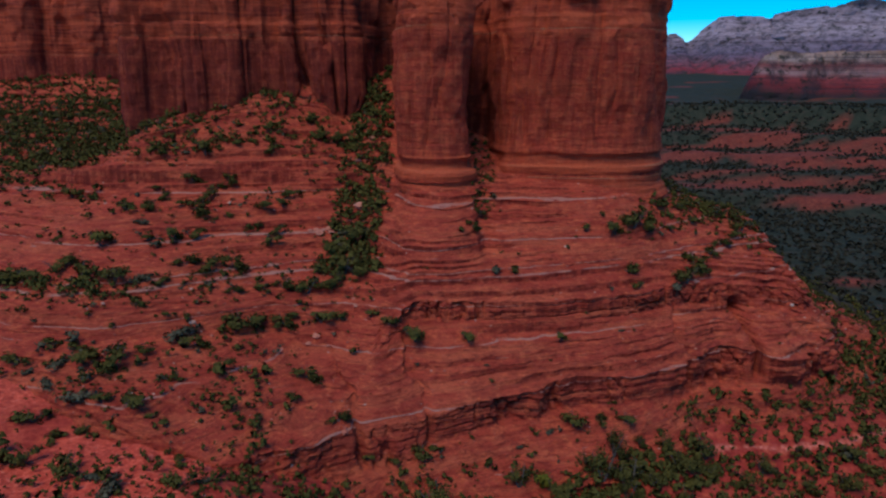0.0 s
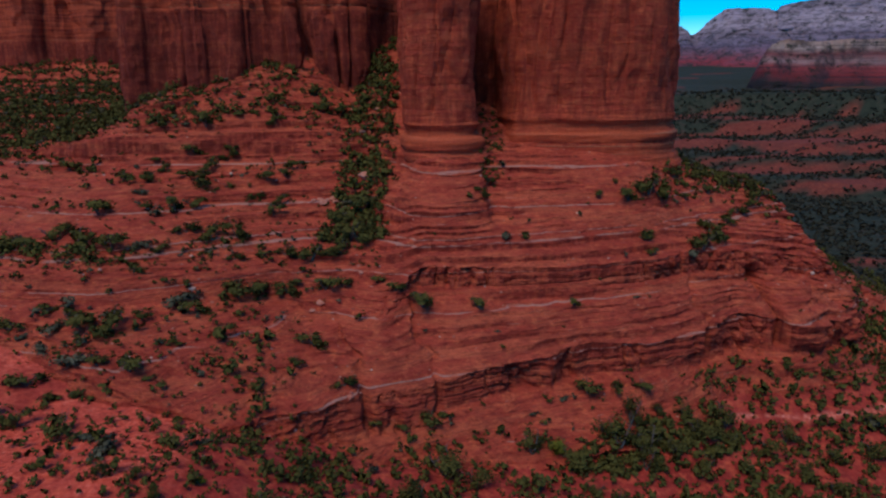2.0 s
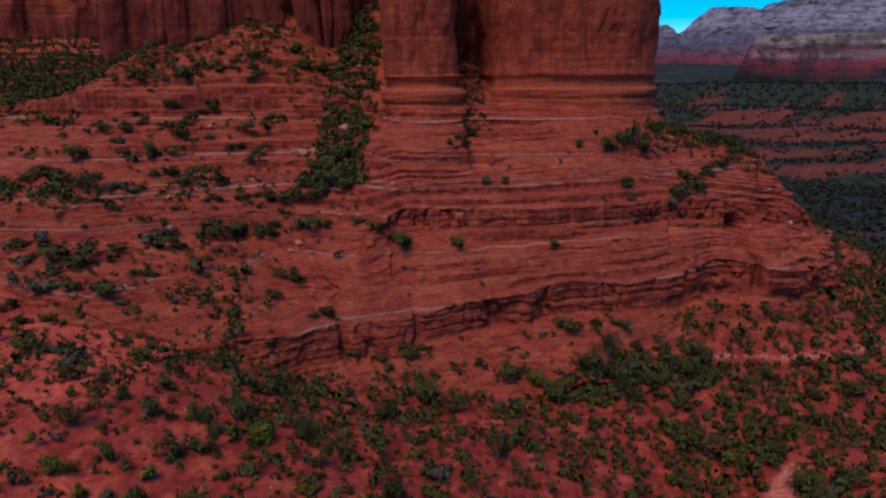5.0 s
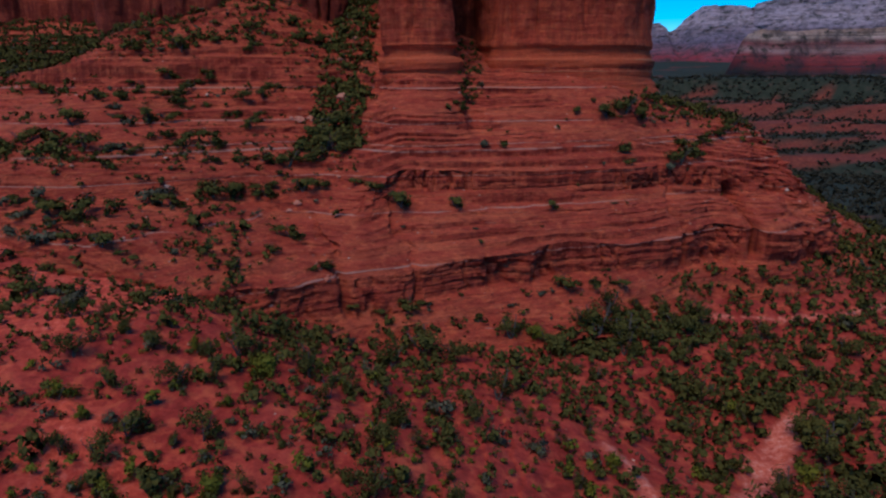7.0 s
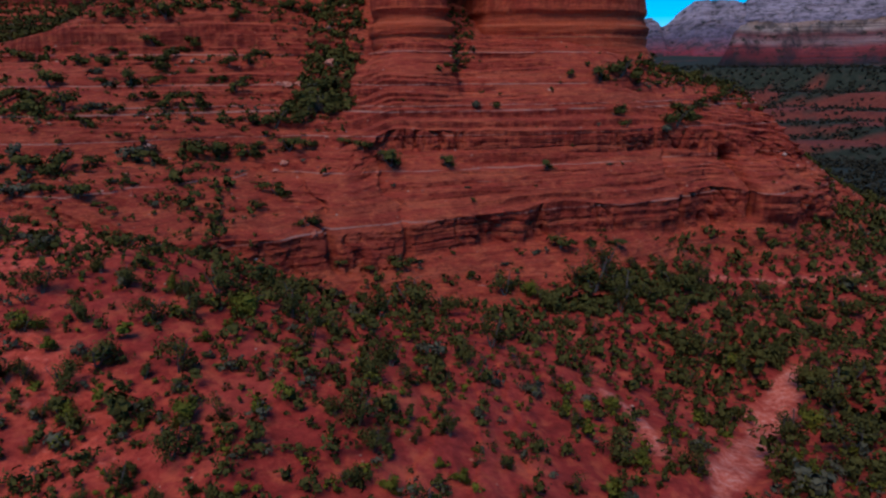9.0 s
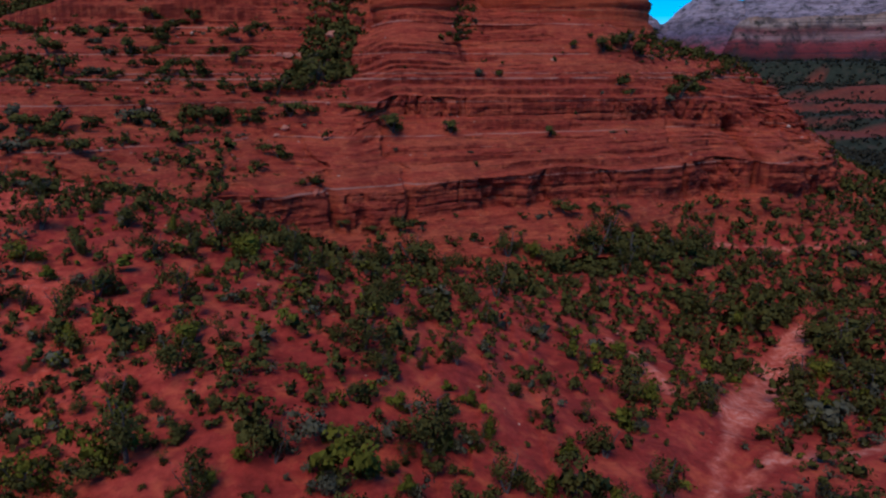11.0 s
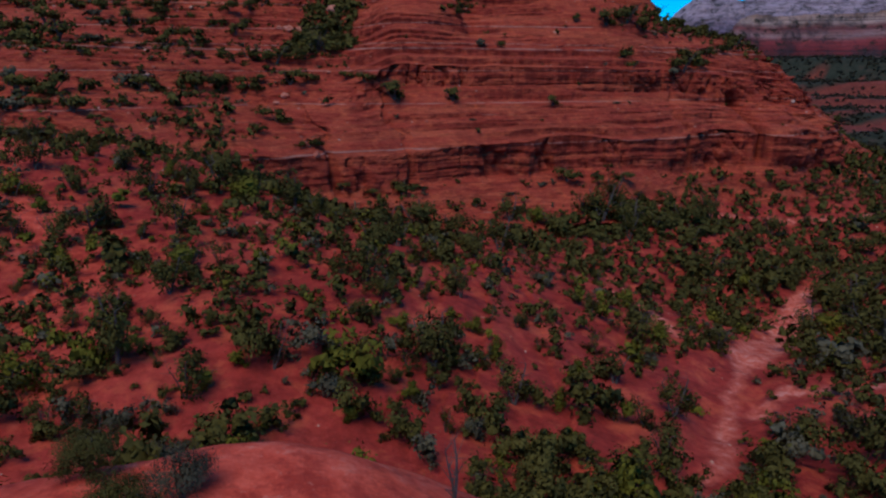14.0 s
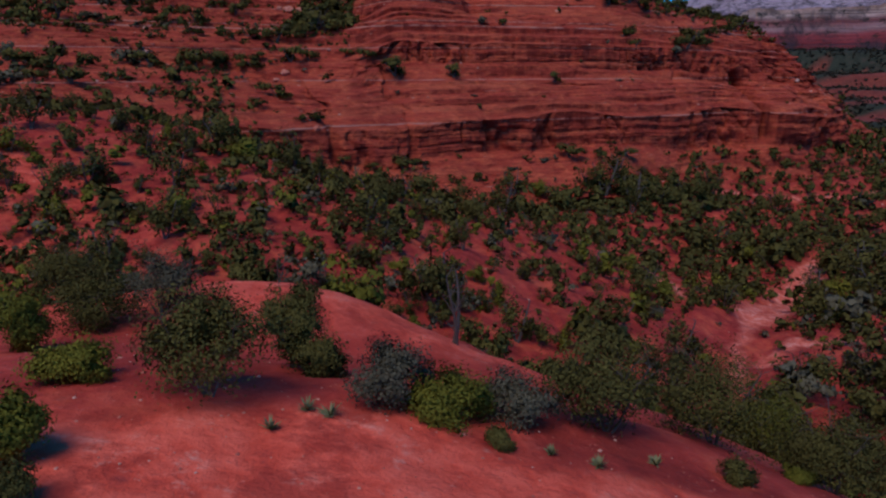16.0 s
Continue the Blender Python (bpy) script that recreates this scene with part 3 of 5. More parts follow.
P, SEG = loft(LEVELS, 0.34)
N = outward(P)
X, Y, Z = P[..., 0], P[..., 1], P[..., 2]
talus = smooth(1.0, 0.85, SEG)
bare = 1 - 0.75 * talus
push = bare * (0.42 * strata(X, Y, Z, 31) + 2.2 * fbm(X / 20, Y / 20, Z / 30, 41)) + 0.9 * fbm(X / 5, Y / 5, Z / 4, 42) + 0.35 * fbm(X / 1.6, Y / 1.6, Z / 1.2, 40, 3)
# the two cliffs: upright cracks, blocks that stand out, overhung beds
low_face = smooth(0.92, 1.0, SEG) * smooth(2.12, 2.0, SEG) * smooth(-42, -34, X)
mid_face = smooth(3.95, 4.02, SEG) * smooth(5.08, 5.0, SEG) * smooth(-20, -10, X)
face = np.clip(low_face + mid_face, 0, 1)
wander = 0.6 * vnoise(X / 5, Y / 5, Z / 4, 45)
crack = np.minimum(0, np.abs(vnoise(X / 2.1 + wander, Y / 2.1, Z / 11, 43)) - 0.20) * 7.0
fissure = np.minimum(0, np.abs(vnoise(X / 0.9 + wander, Y / 0.9, Z / 6, 39)) - 0.16) * 4.0
block = np.round(2.2 * vnoise(X / 3.4, Y / 3.4, Z / 5.0, 38)) * 0.45
upright = smooth(-0.35, 0.2, fbm(X / 16, Y / 16, 0, 46))
push = push + face * (1.2 * fbm(X / 6, Y / 6, Z / 14, 49) + 0.35 * strata(X, Y, Z, 33) + (1.25 * crack + 1.2 * fissure + block) * upright)
# the beds at the rims jut out over the cliffs
push = push + 0.35 * np.exp(-((SEG - 2.06) / 0.07) ** 2) * smooth(-38, -30, X) + 0.3 * np.exp(-((SEG - 5.05) / 0.06) ** 2) * smooth(-20, -8, X)
# the broken eastern shoulder
push = push + (2.6 * fbm(X / 6, Y / 6, Z / 5, 36) + 0.7 * np.round(2 * vnoise(X / 2.6, Y / 2.6, Z / 2.2, 35))) * smooth(80, 88, X) * smooth(1.0, 1.3, SEG) * smooth(8.8, 7.5, SEG)
# the long joints that split the lower slabs
for jx, slope, deep in ((-24, 0.35, 2.4), (-7, 0.25, 1.8), (58.5, 0.1, 1.4)):
    push = push - deep * np.exp(-((X - jx - slope * (140 - Y) - 2.0 * vnoise(Y / 5, Z / 4, jx, 48)) / 0.8) ** 2) * smooth(0.95, 1.1, SEG) * smooth(4.3, 3.6, SEG)
# the deep cleft beside the eastern head, and the head's round swelling
push = push - 6.5 * np.exp(-((X - 75.2 - 0.7 * vnoise(Z / 4, 0, 0, 50)) / 1.5) ** 2) * smooth(1.0, 1.4, SEG) * smooth(4.6, 3.9, SEG) * (X > 66)
push = push + 2.0 * np.exp(-((X - 83) / 6.5) ** 2) * smooth(1.0, 1.6, SEG) * smooth(4.2, 3.0, SEG)
# the round bulge under the pillar and the groove beside it
push = push + 4.5 * np.exp(-((X + 5) / 8.0) ** 2) * np.exp(-((SEG - 6.9) / 0.6) ** 2) - 3.0 * np.exp(-((X - 10.5 - 1.5 * vnoise(Z / 4, 0, 0, 55)) / 2.2) ** 2) * smooth(6.1, 6.6, SEG) * smooth(9.5, 8.8, SEG)
P = P + np.concatenate([N * push[..., None], (0.4 * fbm(X / 5, Y / 5, 0, 44) + 0.25 * talus * fbm(X / 1.7, Y / 1.7, 0, 37))[..., None]], -1)
me = mesh_of("butte", P.reshape(-1, 3), grid_faces(*P.shape[:2]), ROCK)
butte = tagged(new("butte", me), "broad red sandstone butte of level ledges and low cliffs, dotted with shrubs", "butte", kind="structure")
BUTTE = P


def tower(name, outline, lean, z0, z1, label, seed, cracks, count=420, rows=200, mat=None, swell=(), z_foot=56.0, ribs=1.0):
    """A standing mass of rock: an outline that shrinks towards its top, split by upright joints and level beds."""
    zs = np.linspace(z0, z1, rows)
    base = spline(outline, count, True)
    mid = base.mean(0)
    P = np.empty((rows, count, 3))
    for k, z in enumerate(zs):
        t = (z - z0) / (z1 - z0)
        s = 1 - lean * t
        for at, width, amount in swell:
            s += amount * math.exp(-((z - at) / width) ** 2)
        P[k, :, :2] = mid + (base - mid) * s
        P[k, :, 2] = z
    N = outward(P)
    X, Y, Z = P[..., 0], P[..., 1], P[..., 2]
    ang = np.cumsum(np.r_[0, np.linalg.norm(np.diff(base, axis=0), axis=1)])[None, :] + 0 * Z
    bands = 0.12 + 1.0 * smooth(z_foot + 2, z_foot - 3, Z) + 0.45 * smooth(86, 89, Z) * smooth(95, 92, Z) + 0.3 * smooth(99, 104, Z)
    push = bands * strata(X, Y, Z, seed) + 2.2 * fbm(X / 14, Y / 14, Z / 34, seed + 1) + 0.5 * fbm(X / 3, Y / 3, Z / 6, seed + 2)
    fade = smooth(z_foot - 2, z_foot + 5, Z)
    wind = ang + 1.5 * vnoise(ang / 8, Z / 18, 1, seed + 9)
    rib = np.abs(vnoise(wind / cracks, Z / 140, 0, seed + 4))
    push = push + ribs * (2.4 * np.sqrt(np.clip(rib, 0, 1)) - 1.2) * fade
    joint = np.abs(vnoise(wind / cracks * 2.3, Z / 45, 5, seed + 6))
    broken = smooth(-0.25, 0.25, vnoise(ang / 7, Z / 9, 3, seed + 5))
    push = push - (1.2 * ribs * np.exp(-(rib / 0.05) ** 2) + 0.55 * np.exp(-(joint / 0.09) ** 2)) * broken * fade
    push = push + 0.9 * fbm(ang / 4, Z / 5, 7, seed + 11) * fade
    knob = smooth(0.15, 0.5, vnoise(ang / 5, Z / 7, 9, seed + 10)) * smooth(92, 96, Z)
    push = push + 1.6 * knob
    # blocks and shelves left standing between the joints
    push = push + 1.1 * smooth(-0.05, 0.12, vnoise(wind / cracks * 1.3, Z / 26, 13, seed + 12)) * smooth(z_foot + 4, z_foot + 16, Z) - 0.2 * np.exp(-((Z - 65 - 1.2 * vnoise(ang / 9, 0, 0, seed + 13)) / 0.5) ** 2)
    P[..., :2] += N * push[..., None]
    P[-6:, :, 2] += 2.5 * fbm(X[-6:] / 6, Y[-6:] / 6, 0, seed + 8)
    verts = P.reshape(-1, 3)
    cap = np.array([[mid[0], mid[1], z1 + 2]])
    faces = grid_faces(rows, count, True)
    last = (rows - 1) * count
    i = np.arange(count)
    top = np.stack([last + i, last + (i + 1) % count, np.full(count, len(verts)), np.full(count, len(verts))], -1)
    me = mesh_of(name, np.vstack([verts, cap]), faces, mat or TOWER)
    bm = bmesh.new()
    bm.from_mesh(me)
    bm.verts.ensure_lookup_table()
    for a, b, c, _ in top.tolist():
        bm.faces.new((bm.verts[a], bm.verts[b], bm.verts[c]))
    bm.to_mesh(me)
    bm.free()
    return tagged(new(name, me), label, "rock tower", kind="structure")


FOOT = ((49, 5, 0.025), (36, 5, 0.10))
tower("rock_tower", [(15.5, 206), (19, 198), (29, 195.5), (45, 193.5), (57, 196), (65, 203), (68, 213), (66, 235), (40, 246), (16, 240), (13, 222)],
      0.14, 34, 128, "great upright red sandstone tower with dark varnished faces", 61, 9.0, 400, 190, swell=FOOT, ribs=0.45)
tower("rock_pillar", [(-12, 190), (-7, 184), (0, 182.5), (6, 186), (8.5, 194), (6, 212), (-2, 220), (-11, 214), (-13.5, 200)],
      0.20, 30, 99, "slender rounded red sandstone pillar standing before the cliff", 71, 8.0, 220, 200, ribs=0.4, swell=((50, 4, 0.03), (36, 6, 0.30), (92, 8, 0.10)))
tower("slot_wall", [(0, 224), (8, 220), (16, 221), (24, 226), (22, 250), (4, 250)], 0.05, 40, 125, "dark recessed wall at the back of the slot", 81, 4.0, 120, 100, DARK_CLIFF)
tower("cliff_wall", [(-108, 236), (-104, 227), (-92, 229), (-84, 224), (-74, 227), (-66, 225), (-58, 230), (-50, 226), (-44, 229), (-38, 225), (-30, 227), (-25, 236), (-19, 250), (-8, 252), (0, 262), (-20, 290), (-70, 290), (-104, 275), (-110, 250)],
      0.07, 50, 130, "long red sandstone cliff split into rounded pillars", 91, 6.0, 560, 150, DARK_CLIFF, ribs=1.7)
tower("back_cliff", [(-340, 410), (-300, 398), (-255, 404), (-235, 396), (-215, 402), (-196, 396), (-180, 404), (-150, 400), (-120, 410), (-90, 440), (-150, 520), (-330, 520)],
      0.06, 50, 150, "farther red sandstone cliff with a pale upper band", 101, 9.0, 320, 100, DARK_CLIFF, ribs=1.7)


# ---- far mesas ----
def mesa(name, crest, foot, z0, mat, label, seed, rows=80, count=460, rough=12.0):
    """A long stepped wall: from a foot line up through cliff bands to an uneven rim."""
    c, f = spline(crest, count), spline(foot, count)
    P = np.empty((rows + 1, count, 3))
    for k in range(rows):
        t = k / (rows - 1)
        reach = t ** 0.8
        P[k, :, :2] = f * (1 - reach) + c[:, :2] * reach
        P[k, :, 2] = z0 + (c[:, 2] - z0) * t
    P[rows] = P[rows - 1]
    P[rows, :, :2] *= 1.25
    N = outward(P)
    X, Y, Z = P[..., 0], P[..., 1], P[..., 2]
    gully = np.abs(vnoise(X / 95 + 0.4 * vnoise(X / 50, Z / 60, 0, seed + 5), Y / 95, Z / 500, seed)) * 4.0 + np.abs(vnoise(X / 34, Y / 34, Z / 160, seed + 1)) * 2.4 + np.abs(vnoise(X / 13, Y / 13, Z / 50, seed + 7)) * 0.9
    steps = np.floor(Z / 24 + 0.5 * fbm(X / 200, Y / 200, 0, seed + 2))
    push = rough * (gully + 1.2 * fbm(X / 260, Y / 260, 0, seed + 4) + 0.5 * (hash3(steps, steps * 0, steps * 0, seed) - 0.5) + 0.5 * fbm(X / 16, Y / 16, Z / 12, seed + 6))
    push = push * np.linspace(0.4, 1, rows + 1)[:, None]
    P[..., :2] += N * push[..., None]
    P[-2:, :, 2] += rough * (0.5 * fbm(X[-2:] / 60, Y[-2:] / 60, 0, seed + 3) + 0.35 * np.round(2 * vnoise(X[-2:] / 45, 0, 0, seed + 8)))
    return tagged(new(name, mesh_of(name, P.reshape(-1, 3), grid_faces(rows + 1, count), mat)), label, "mesa", kind="structure")


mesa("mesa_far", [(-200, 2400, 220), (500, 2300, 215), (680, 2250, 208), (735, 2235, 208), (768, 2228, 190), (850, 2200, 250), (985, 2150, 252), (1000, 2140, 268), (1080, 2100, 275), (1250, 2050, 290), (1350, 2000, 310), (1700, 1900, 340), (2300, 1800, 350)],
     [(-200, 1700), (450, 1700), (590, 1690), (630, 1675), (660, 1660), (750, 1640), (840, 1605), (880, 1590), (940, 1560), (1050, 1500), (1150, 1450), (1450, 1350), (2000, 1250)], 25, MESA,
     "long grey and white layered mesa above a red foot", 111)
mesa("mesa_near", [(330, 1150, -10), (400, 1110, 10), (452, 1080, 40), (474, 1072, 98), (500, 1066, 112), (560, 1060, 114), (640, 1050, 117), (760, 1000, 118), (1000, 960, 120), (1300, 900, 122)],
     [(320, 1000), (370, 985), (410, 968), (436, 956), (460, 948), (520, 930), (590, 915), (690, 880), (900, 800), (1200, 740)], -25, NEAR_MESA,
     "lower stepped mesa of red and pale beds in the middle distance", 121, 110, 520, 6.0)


# ---- things: what stands and lies on the ground ----
def part(name, me, parent, label=""):
    ob = new(name, me)
    ob.parent = parent
    return tagged(ob, label)


def leaf_quads(centres, normals, sizes, rng):
    """One small leaf-spray quad at each place, turned about its own normal."""
    n = len(centres)
    a = rng.normal(size=(n, 3))
    a -= normals * (a * normals).sum(1, keepdims=True)
    a /= np.linalg.norm(a, axis=1, keepdims=True) + 1e-9
    b = np.cross(normals, a)
    s = sizes[:, None]
    v = np.stack([centres + a * s, centres + b * s * 0.55, centres - a * s * 0.9, centres - b * s * 0.55], 1)
    return v.reshape(-1, 3), np.arange(4 * n).reshape(-1, 4)


def lump_quads():
    """The 24 faces of a cube cut in four a side."""
    quads = []
    for axis in range(3):
        for side in (-1, 1):
            for a in (-1, 0):
                for b in (-1, 0):
                    q = np.zeros((4, 3))
                    q[:, axis], q[:, (axis + 1) % 3], q[:, (axis + 2) % 3] = side, [a, a + 1, a + 1, a], [b, b, b + 1, b + 1]
                    quads.append(q if side > 0 else q[::-1])
    return np.array(quads)


LUMP = lump_quads()


def crown_arrays(seed, height, width, clumps, per, leaf, low=0.15, open_=0.35):
    """A ragged crown: clumps on an uneven dome, each a spray of leaves, with gaps between."""
    rng = np.random.RandomState(seed)
    boughs = max(5, clumps // 7)
    bd = rng.normal(size=(boughs, 3)) * (1, 1, 0.8) + (0, 0, 0.35)
    bd /= np.linalg.norm(bd, axis=1, keepdims=True)
    bl = rng.uniform(0.55, 1.15, boughs)
    which = rng.randint(0, boughs, clumps)
    d = bd[which]
    r = bl[which] * rng.uniform(open_, 1.0, clumps) ** 0.7
    c = d * r[:, None] + rng.normal(0, 0.13, (clumps, 3))
    c[:, 2] = c[:, 2] * 0.48 + 0.36 + low * 0.6
    c *= (width * 0.52, width * 0.52, height * (1 - low * 0.5))
    spread = width * rng.uniform(0.05, 0.13, clumps)
    off = rng.normal(size=(clumps, per, 3)) * spread[:, None, None] * (1, 1, 0.75)
    off = np.clip(off, -1.5 * spread[:, None, None], 1.5 * spread[:, None, None])
    pts = (c[:, None] + off).reshape(-1, 3)
    pts[:, 2] = np.maximum(pts[:, 2], 0.03 * height)
    out = off.reshape(-1, 3) / np.repeat(spread, per)[:, None] + np.repeat(d, per, 0) * 0.8 + (0, 0, 0.5) + rng.normal(0, 0.7, (len(pts), 3))
    out /= np.linalg.norm(out, axis=1, keepdims=True) + 1e-9
    v, f = leaf_quads(pts, out, leaf * rng.uniform(0.6, 1.4, len(pts)), rng)
    # the close inner growth of the main boughs, as uneven lumps of facets
    lumps = []
    small = clumps < 15
    for k in range(0 if clumps > 60 or clumps * per > 1000 else (1 if small else clumps // 4)):
        size = width * (rng.uniform(0.13, 0.20) if small else rng.uniform(0.08, 0.13))
        at = bd[k % boughs] * bl[k % boughs] * (rng.uniform(0.2, 0.5) if small else rng.uniform(0.2, 0.95))
        at = np.array((at[0] * width * 0.52, at[1] * width * 0.52, (at[2] * 0.48 + 0.33 + low * 0.6) * height))
        q = LUMP / np.linalg.norm(LUMP, axis=-1, keepdims=True)
        grow = 1 + 0.55 * vnoise(q[..., 0] * 1.7 + seed, q[..., 1] * 1.7 + k, q[..., 2] * 1.7, seed)
        q = q * grow[..., None] * (size, size, size * rng.uniform(0.7, 1.1) * height / width) + at
        q[..., 2] = np.maximum(q[..., 2], 0.0)
        lumps.append(q[q[..., 2].mean(1) > at[2] - 0.35 * size].reshape(-1, 3))
    v = np.vstack([v] + lumps)
    return v, np.arange(len(v)).reshape(-1, 4)


def limb(bm, a, b, ra, rb, sides=6):
    a, b = Vector(a), Vector(b)
    q = (b - a).to_track_quat("Z", "Y")
    rings = []
    for p, r in ((a, ra), (b, rb)):
        rings.append([bm.verts.new(p + q @ Vector((r * math.cos(6.2832 * i / sides), r * math.sin(6.2832 * i / sides), 0))) for i in range(sides)])
    for i in range(sides):
        j = (i + 1) % sides
        bm.faces.new((rings[0][i], rings[0][j], rings[1][j], rings[1][i]))
    bm.faces.new(rings[1])


def trunk_mesh(seed, height, width, stems=3, twigs=5, thick=0.05):
    """Several bent tapering stems from one foot, forking into limbs."""
    rng = random.Random(seed)
    bm = bmesh.new()
    for s in range(stems):
        p, r = Vector((rng.uniform(-0.05, 0.05), rng.uniform(-0.05, 0.05), -0.15)), thick * height * rng.uniform(0.6, 1.0)
        ang = rng.uniform(0, 6.28)
        for k in range(4):
            ang += rng.uniform(-0.7, 0.7)
            q = p + Vector((math.cos(ang) * width * 0.085, math.sin(ang) * width * 0.085, height * rng.uniform(0.14, 0.22)))
            limb(bm, p, q, r, r * 0.72)
            for _ in range(twigs if k > 0 else 1):
                a2 = rng.uniform(0, 6.28)
                e = q + Vector((math.cos(a2) * width * 0.22, math.sin(a2) * width * 0.22, height * rng.uniform(0.02, 0.2)))
                limb(bm, q, e, r * 0.35, r * 0.10, 4)
            p, r = q, r * 0.72
    me = bpy.data.meshes.new("trunk")
    bm.to_mesh(me)
    bm.free()
    me.materials.append(BARK)
    return me


def crown_normals(v):
    """Soft shading for a crown: out from its heart, a little jittered leaf by leaf."""
    lo, hi = v.min(0), v.max(0)
    n = (v - (lo + hi) * (0.5, 0.5, 0.35)) / (hi - lo + 1e-6)
    n = n + np.repeat(np.random.RandomState(len(v)).normal(0, 0.15, (len(v) // 4, 3)), 4, 0)
    return n / (np.linalg.norm(n, axis=1, keepdims=True) + 1e-9)


def raw_mesh(name, verts, faces, mat, normals=None):
    return mesh_of(name, np.asarray(verts) / U, faces, mat, normals is not None, normals)


def plant(name, seed, height, width, clumps, per, leaf, mat, label, category, group, stems=2, low=0.15, open_=0.35, twigs=2, thick=0.045):
    """A plant of unit use: an Empty at its foot with a trunk and a crown, to be copied."""
    root = tagged(new(name), label, category, group)
    v, f = crown_arrays(seed, height, width, clumps, per, leaf, low, open_)
    part("trunk", trunk_mesh(seed, height, width, stems, twigs, thick), root, "grey-brown bark")
    part("crown", raw_mesh("crown", v, f, mat, crown_normals(v)), root)
    return root


def surface(x, y):
    """The top of the place at a plan point: the butte or the ground."""
    hit, p, n, _, ob, _ = scene.ray_cast(DEPS, Vector((x * U, y * U, (85 if (x < -14 and y < 222) or x < -112 else 68 if y > 236 else 58 if y > 205 else 50) * U)), Vector((0, 0, -1)))
    return p if hit else Vector((x * U, y * U, 0))


bpy.context.view_layer.update()
DEPS = bpy.context.evaluated_depsgraph_get()

SLOPE_GROUP, LEDGE_GROUP = "trees on the slope", "shrubs on the butte"
JUNIPERS = [plant("juniper_tree", 200 + i, 2.0 + 0.22 * i, 2.4, 40 + 2 * i, 24, 0.085, JUNIPER, "dark green juniper tree on red soil", "tree", SLOPE_GROUP, low=-0.18) for i in range(6)]
OAKS = [plant("oak_shrub", 220 + i, 1.9, 2.6, 40, 24, 0.10, BRIGHT, "yellow-green scrub oak on red soil", "shrub", "oak shrubs on the slope", low=0.02) for i in range(2)]
SAGES = [plant("grey_shrub", 230 + i, 1.5, 2.5, 36, 24, 0.085, SAGE, "thin grey-green leafless-looking shrub on red soil", "shrub", "grey shrubs on the slope", low=0.0, open_=0.2) for i in range(2)]
LEDGES = [plant("ledge_shrub", 240 + i, 1.9 + 0.25 * i, 2.6, 22, 18, 0.16, JUNIPER, "dark green shrub on a red rock ledge", "shrub", LEDGE_GROUP, stems=2, low=0.02, twigs=2) for i in range(4)]
GREYS = [plant("grey_ledge_shrub", 250 + i, 1.4, 2.6, 20, 16, 0.22, SAGE, "grey-green scrub on a red rock ledge", "shrub", LEDGE_GROUP, stems=2, low=0.0, twigs=2) for i in range(2)]
USED = set()


def stand(kinds, x, y, width, base, rng, tall=1.0):
    """Copy one of kinds to a plan place at a width in metres; the first use takes the original."""
    ob = rng.choice(kinds)
    s = width / base
    m = Matrix.Translation(surface(x, y)) @ Matrix.Rotation(rng.uniform(0, 6.28), 4, "Z") @ Matrix.Diagonal((s, s, s * tall * rng.uniform(0.9, 1.15), 1))
    if ob.name in USED:
        copy_thing(ob, m)
    else:
        USED.add(ob.name)
        ob.matrix_basis = m


rng = random.Random(7)
UPPER_A = [(-61.9, 213.0, 4.4), (-62.5, 226.9, 4.6), (-57.0, 226.7, 5.2), (-51.0, 228.7, 5.2), (-48.4, 224.4, 5.1), (-41.4, 220.7, 5.6), (-38.0, 216.1, 7.0), (-32.9, 216.9, 6.3), (-53.1, 212.8, 4.4), (-51.5, 205.3, 4.3), (-72.1, 225.5, 4.6), (-80.8, 220.3, 4.0), (-94.4, 219.5, 4.5), (-83.4, 209.9, 3.9), (-70.9, 204.3, 5.7), (-76.6, 204.2, 3.8), (-83.6, 202.7, 4.2), (-61.0, 206.4, 3.8), (-72.7, 198.2, 4.7), (-65.6, 196.5, 5.0), (-61.8, 197.6, 4.1), (-87.6, 192.5, 3.6), (-81.5, 195.3, 3.7), (-78.9, 190.3, 3.6), (-80.2, 183.1, 5.2), (-86.0, 182.7, 6.9), (-66.9, 189.9, 5.4), (-71.0, 185.8, 4.0), (-49.5, 187.0, 5.7), (-42.8, 193.4, 5.9)]
UPPER_B = [(-44.7, 187.8, 3.9), (-66.1, 182.2, 6.1), (-59.5, 183.0, 3.9), (-78.8, 174.2, 4.1), (-50.7, 178.6, 3.8), (-107.2, 195.4, 5.1), (-101.1, 191.6, 4.5), (45.0, 173.2, 5.4), (50.6, 176.9, 6.9), (53.9, 178.3, 6.0), (68.8, 198.1, 3.8), (61.5, 194.3, 6.0), (69.1, 208.0, 5.4), (72.4, 201.3, 4.7), (80.3, 206.8, 5.4), (81.3, 201.3, 5.3), (86.1, 200.9, 5.2), (86.9, 194.4, 5.1), (71.7, 192.0, 4.1), (62.6, 183.8, 3.0), (83.8, 190.6, 4.5), (77.3, 184.1, 4.9)]
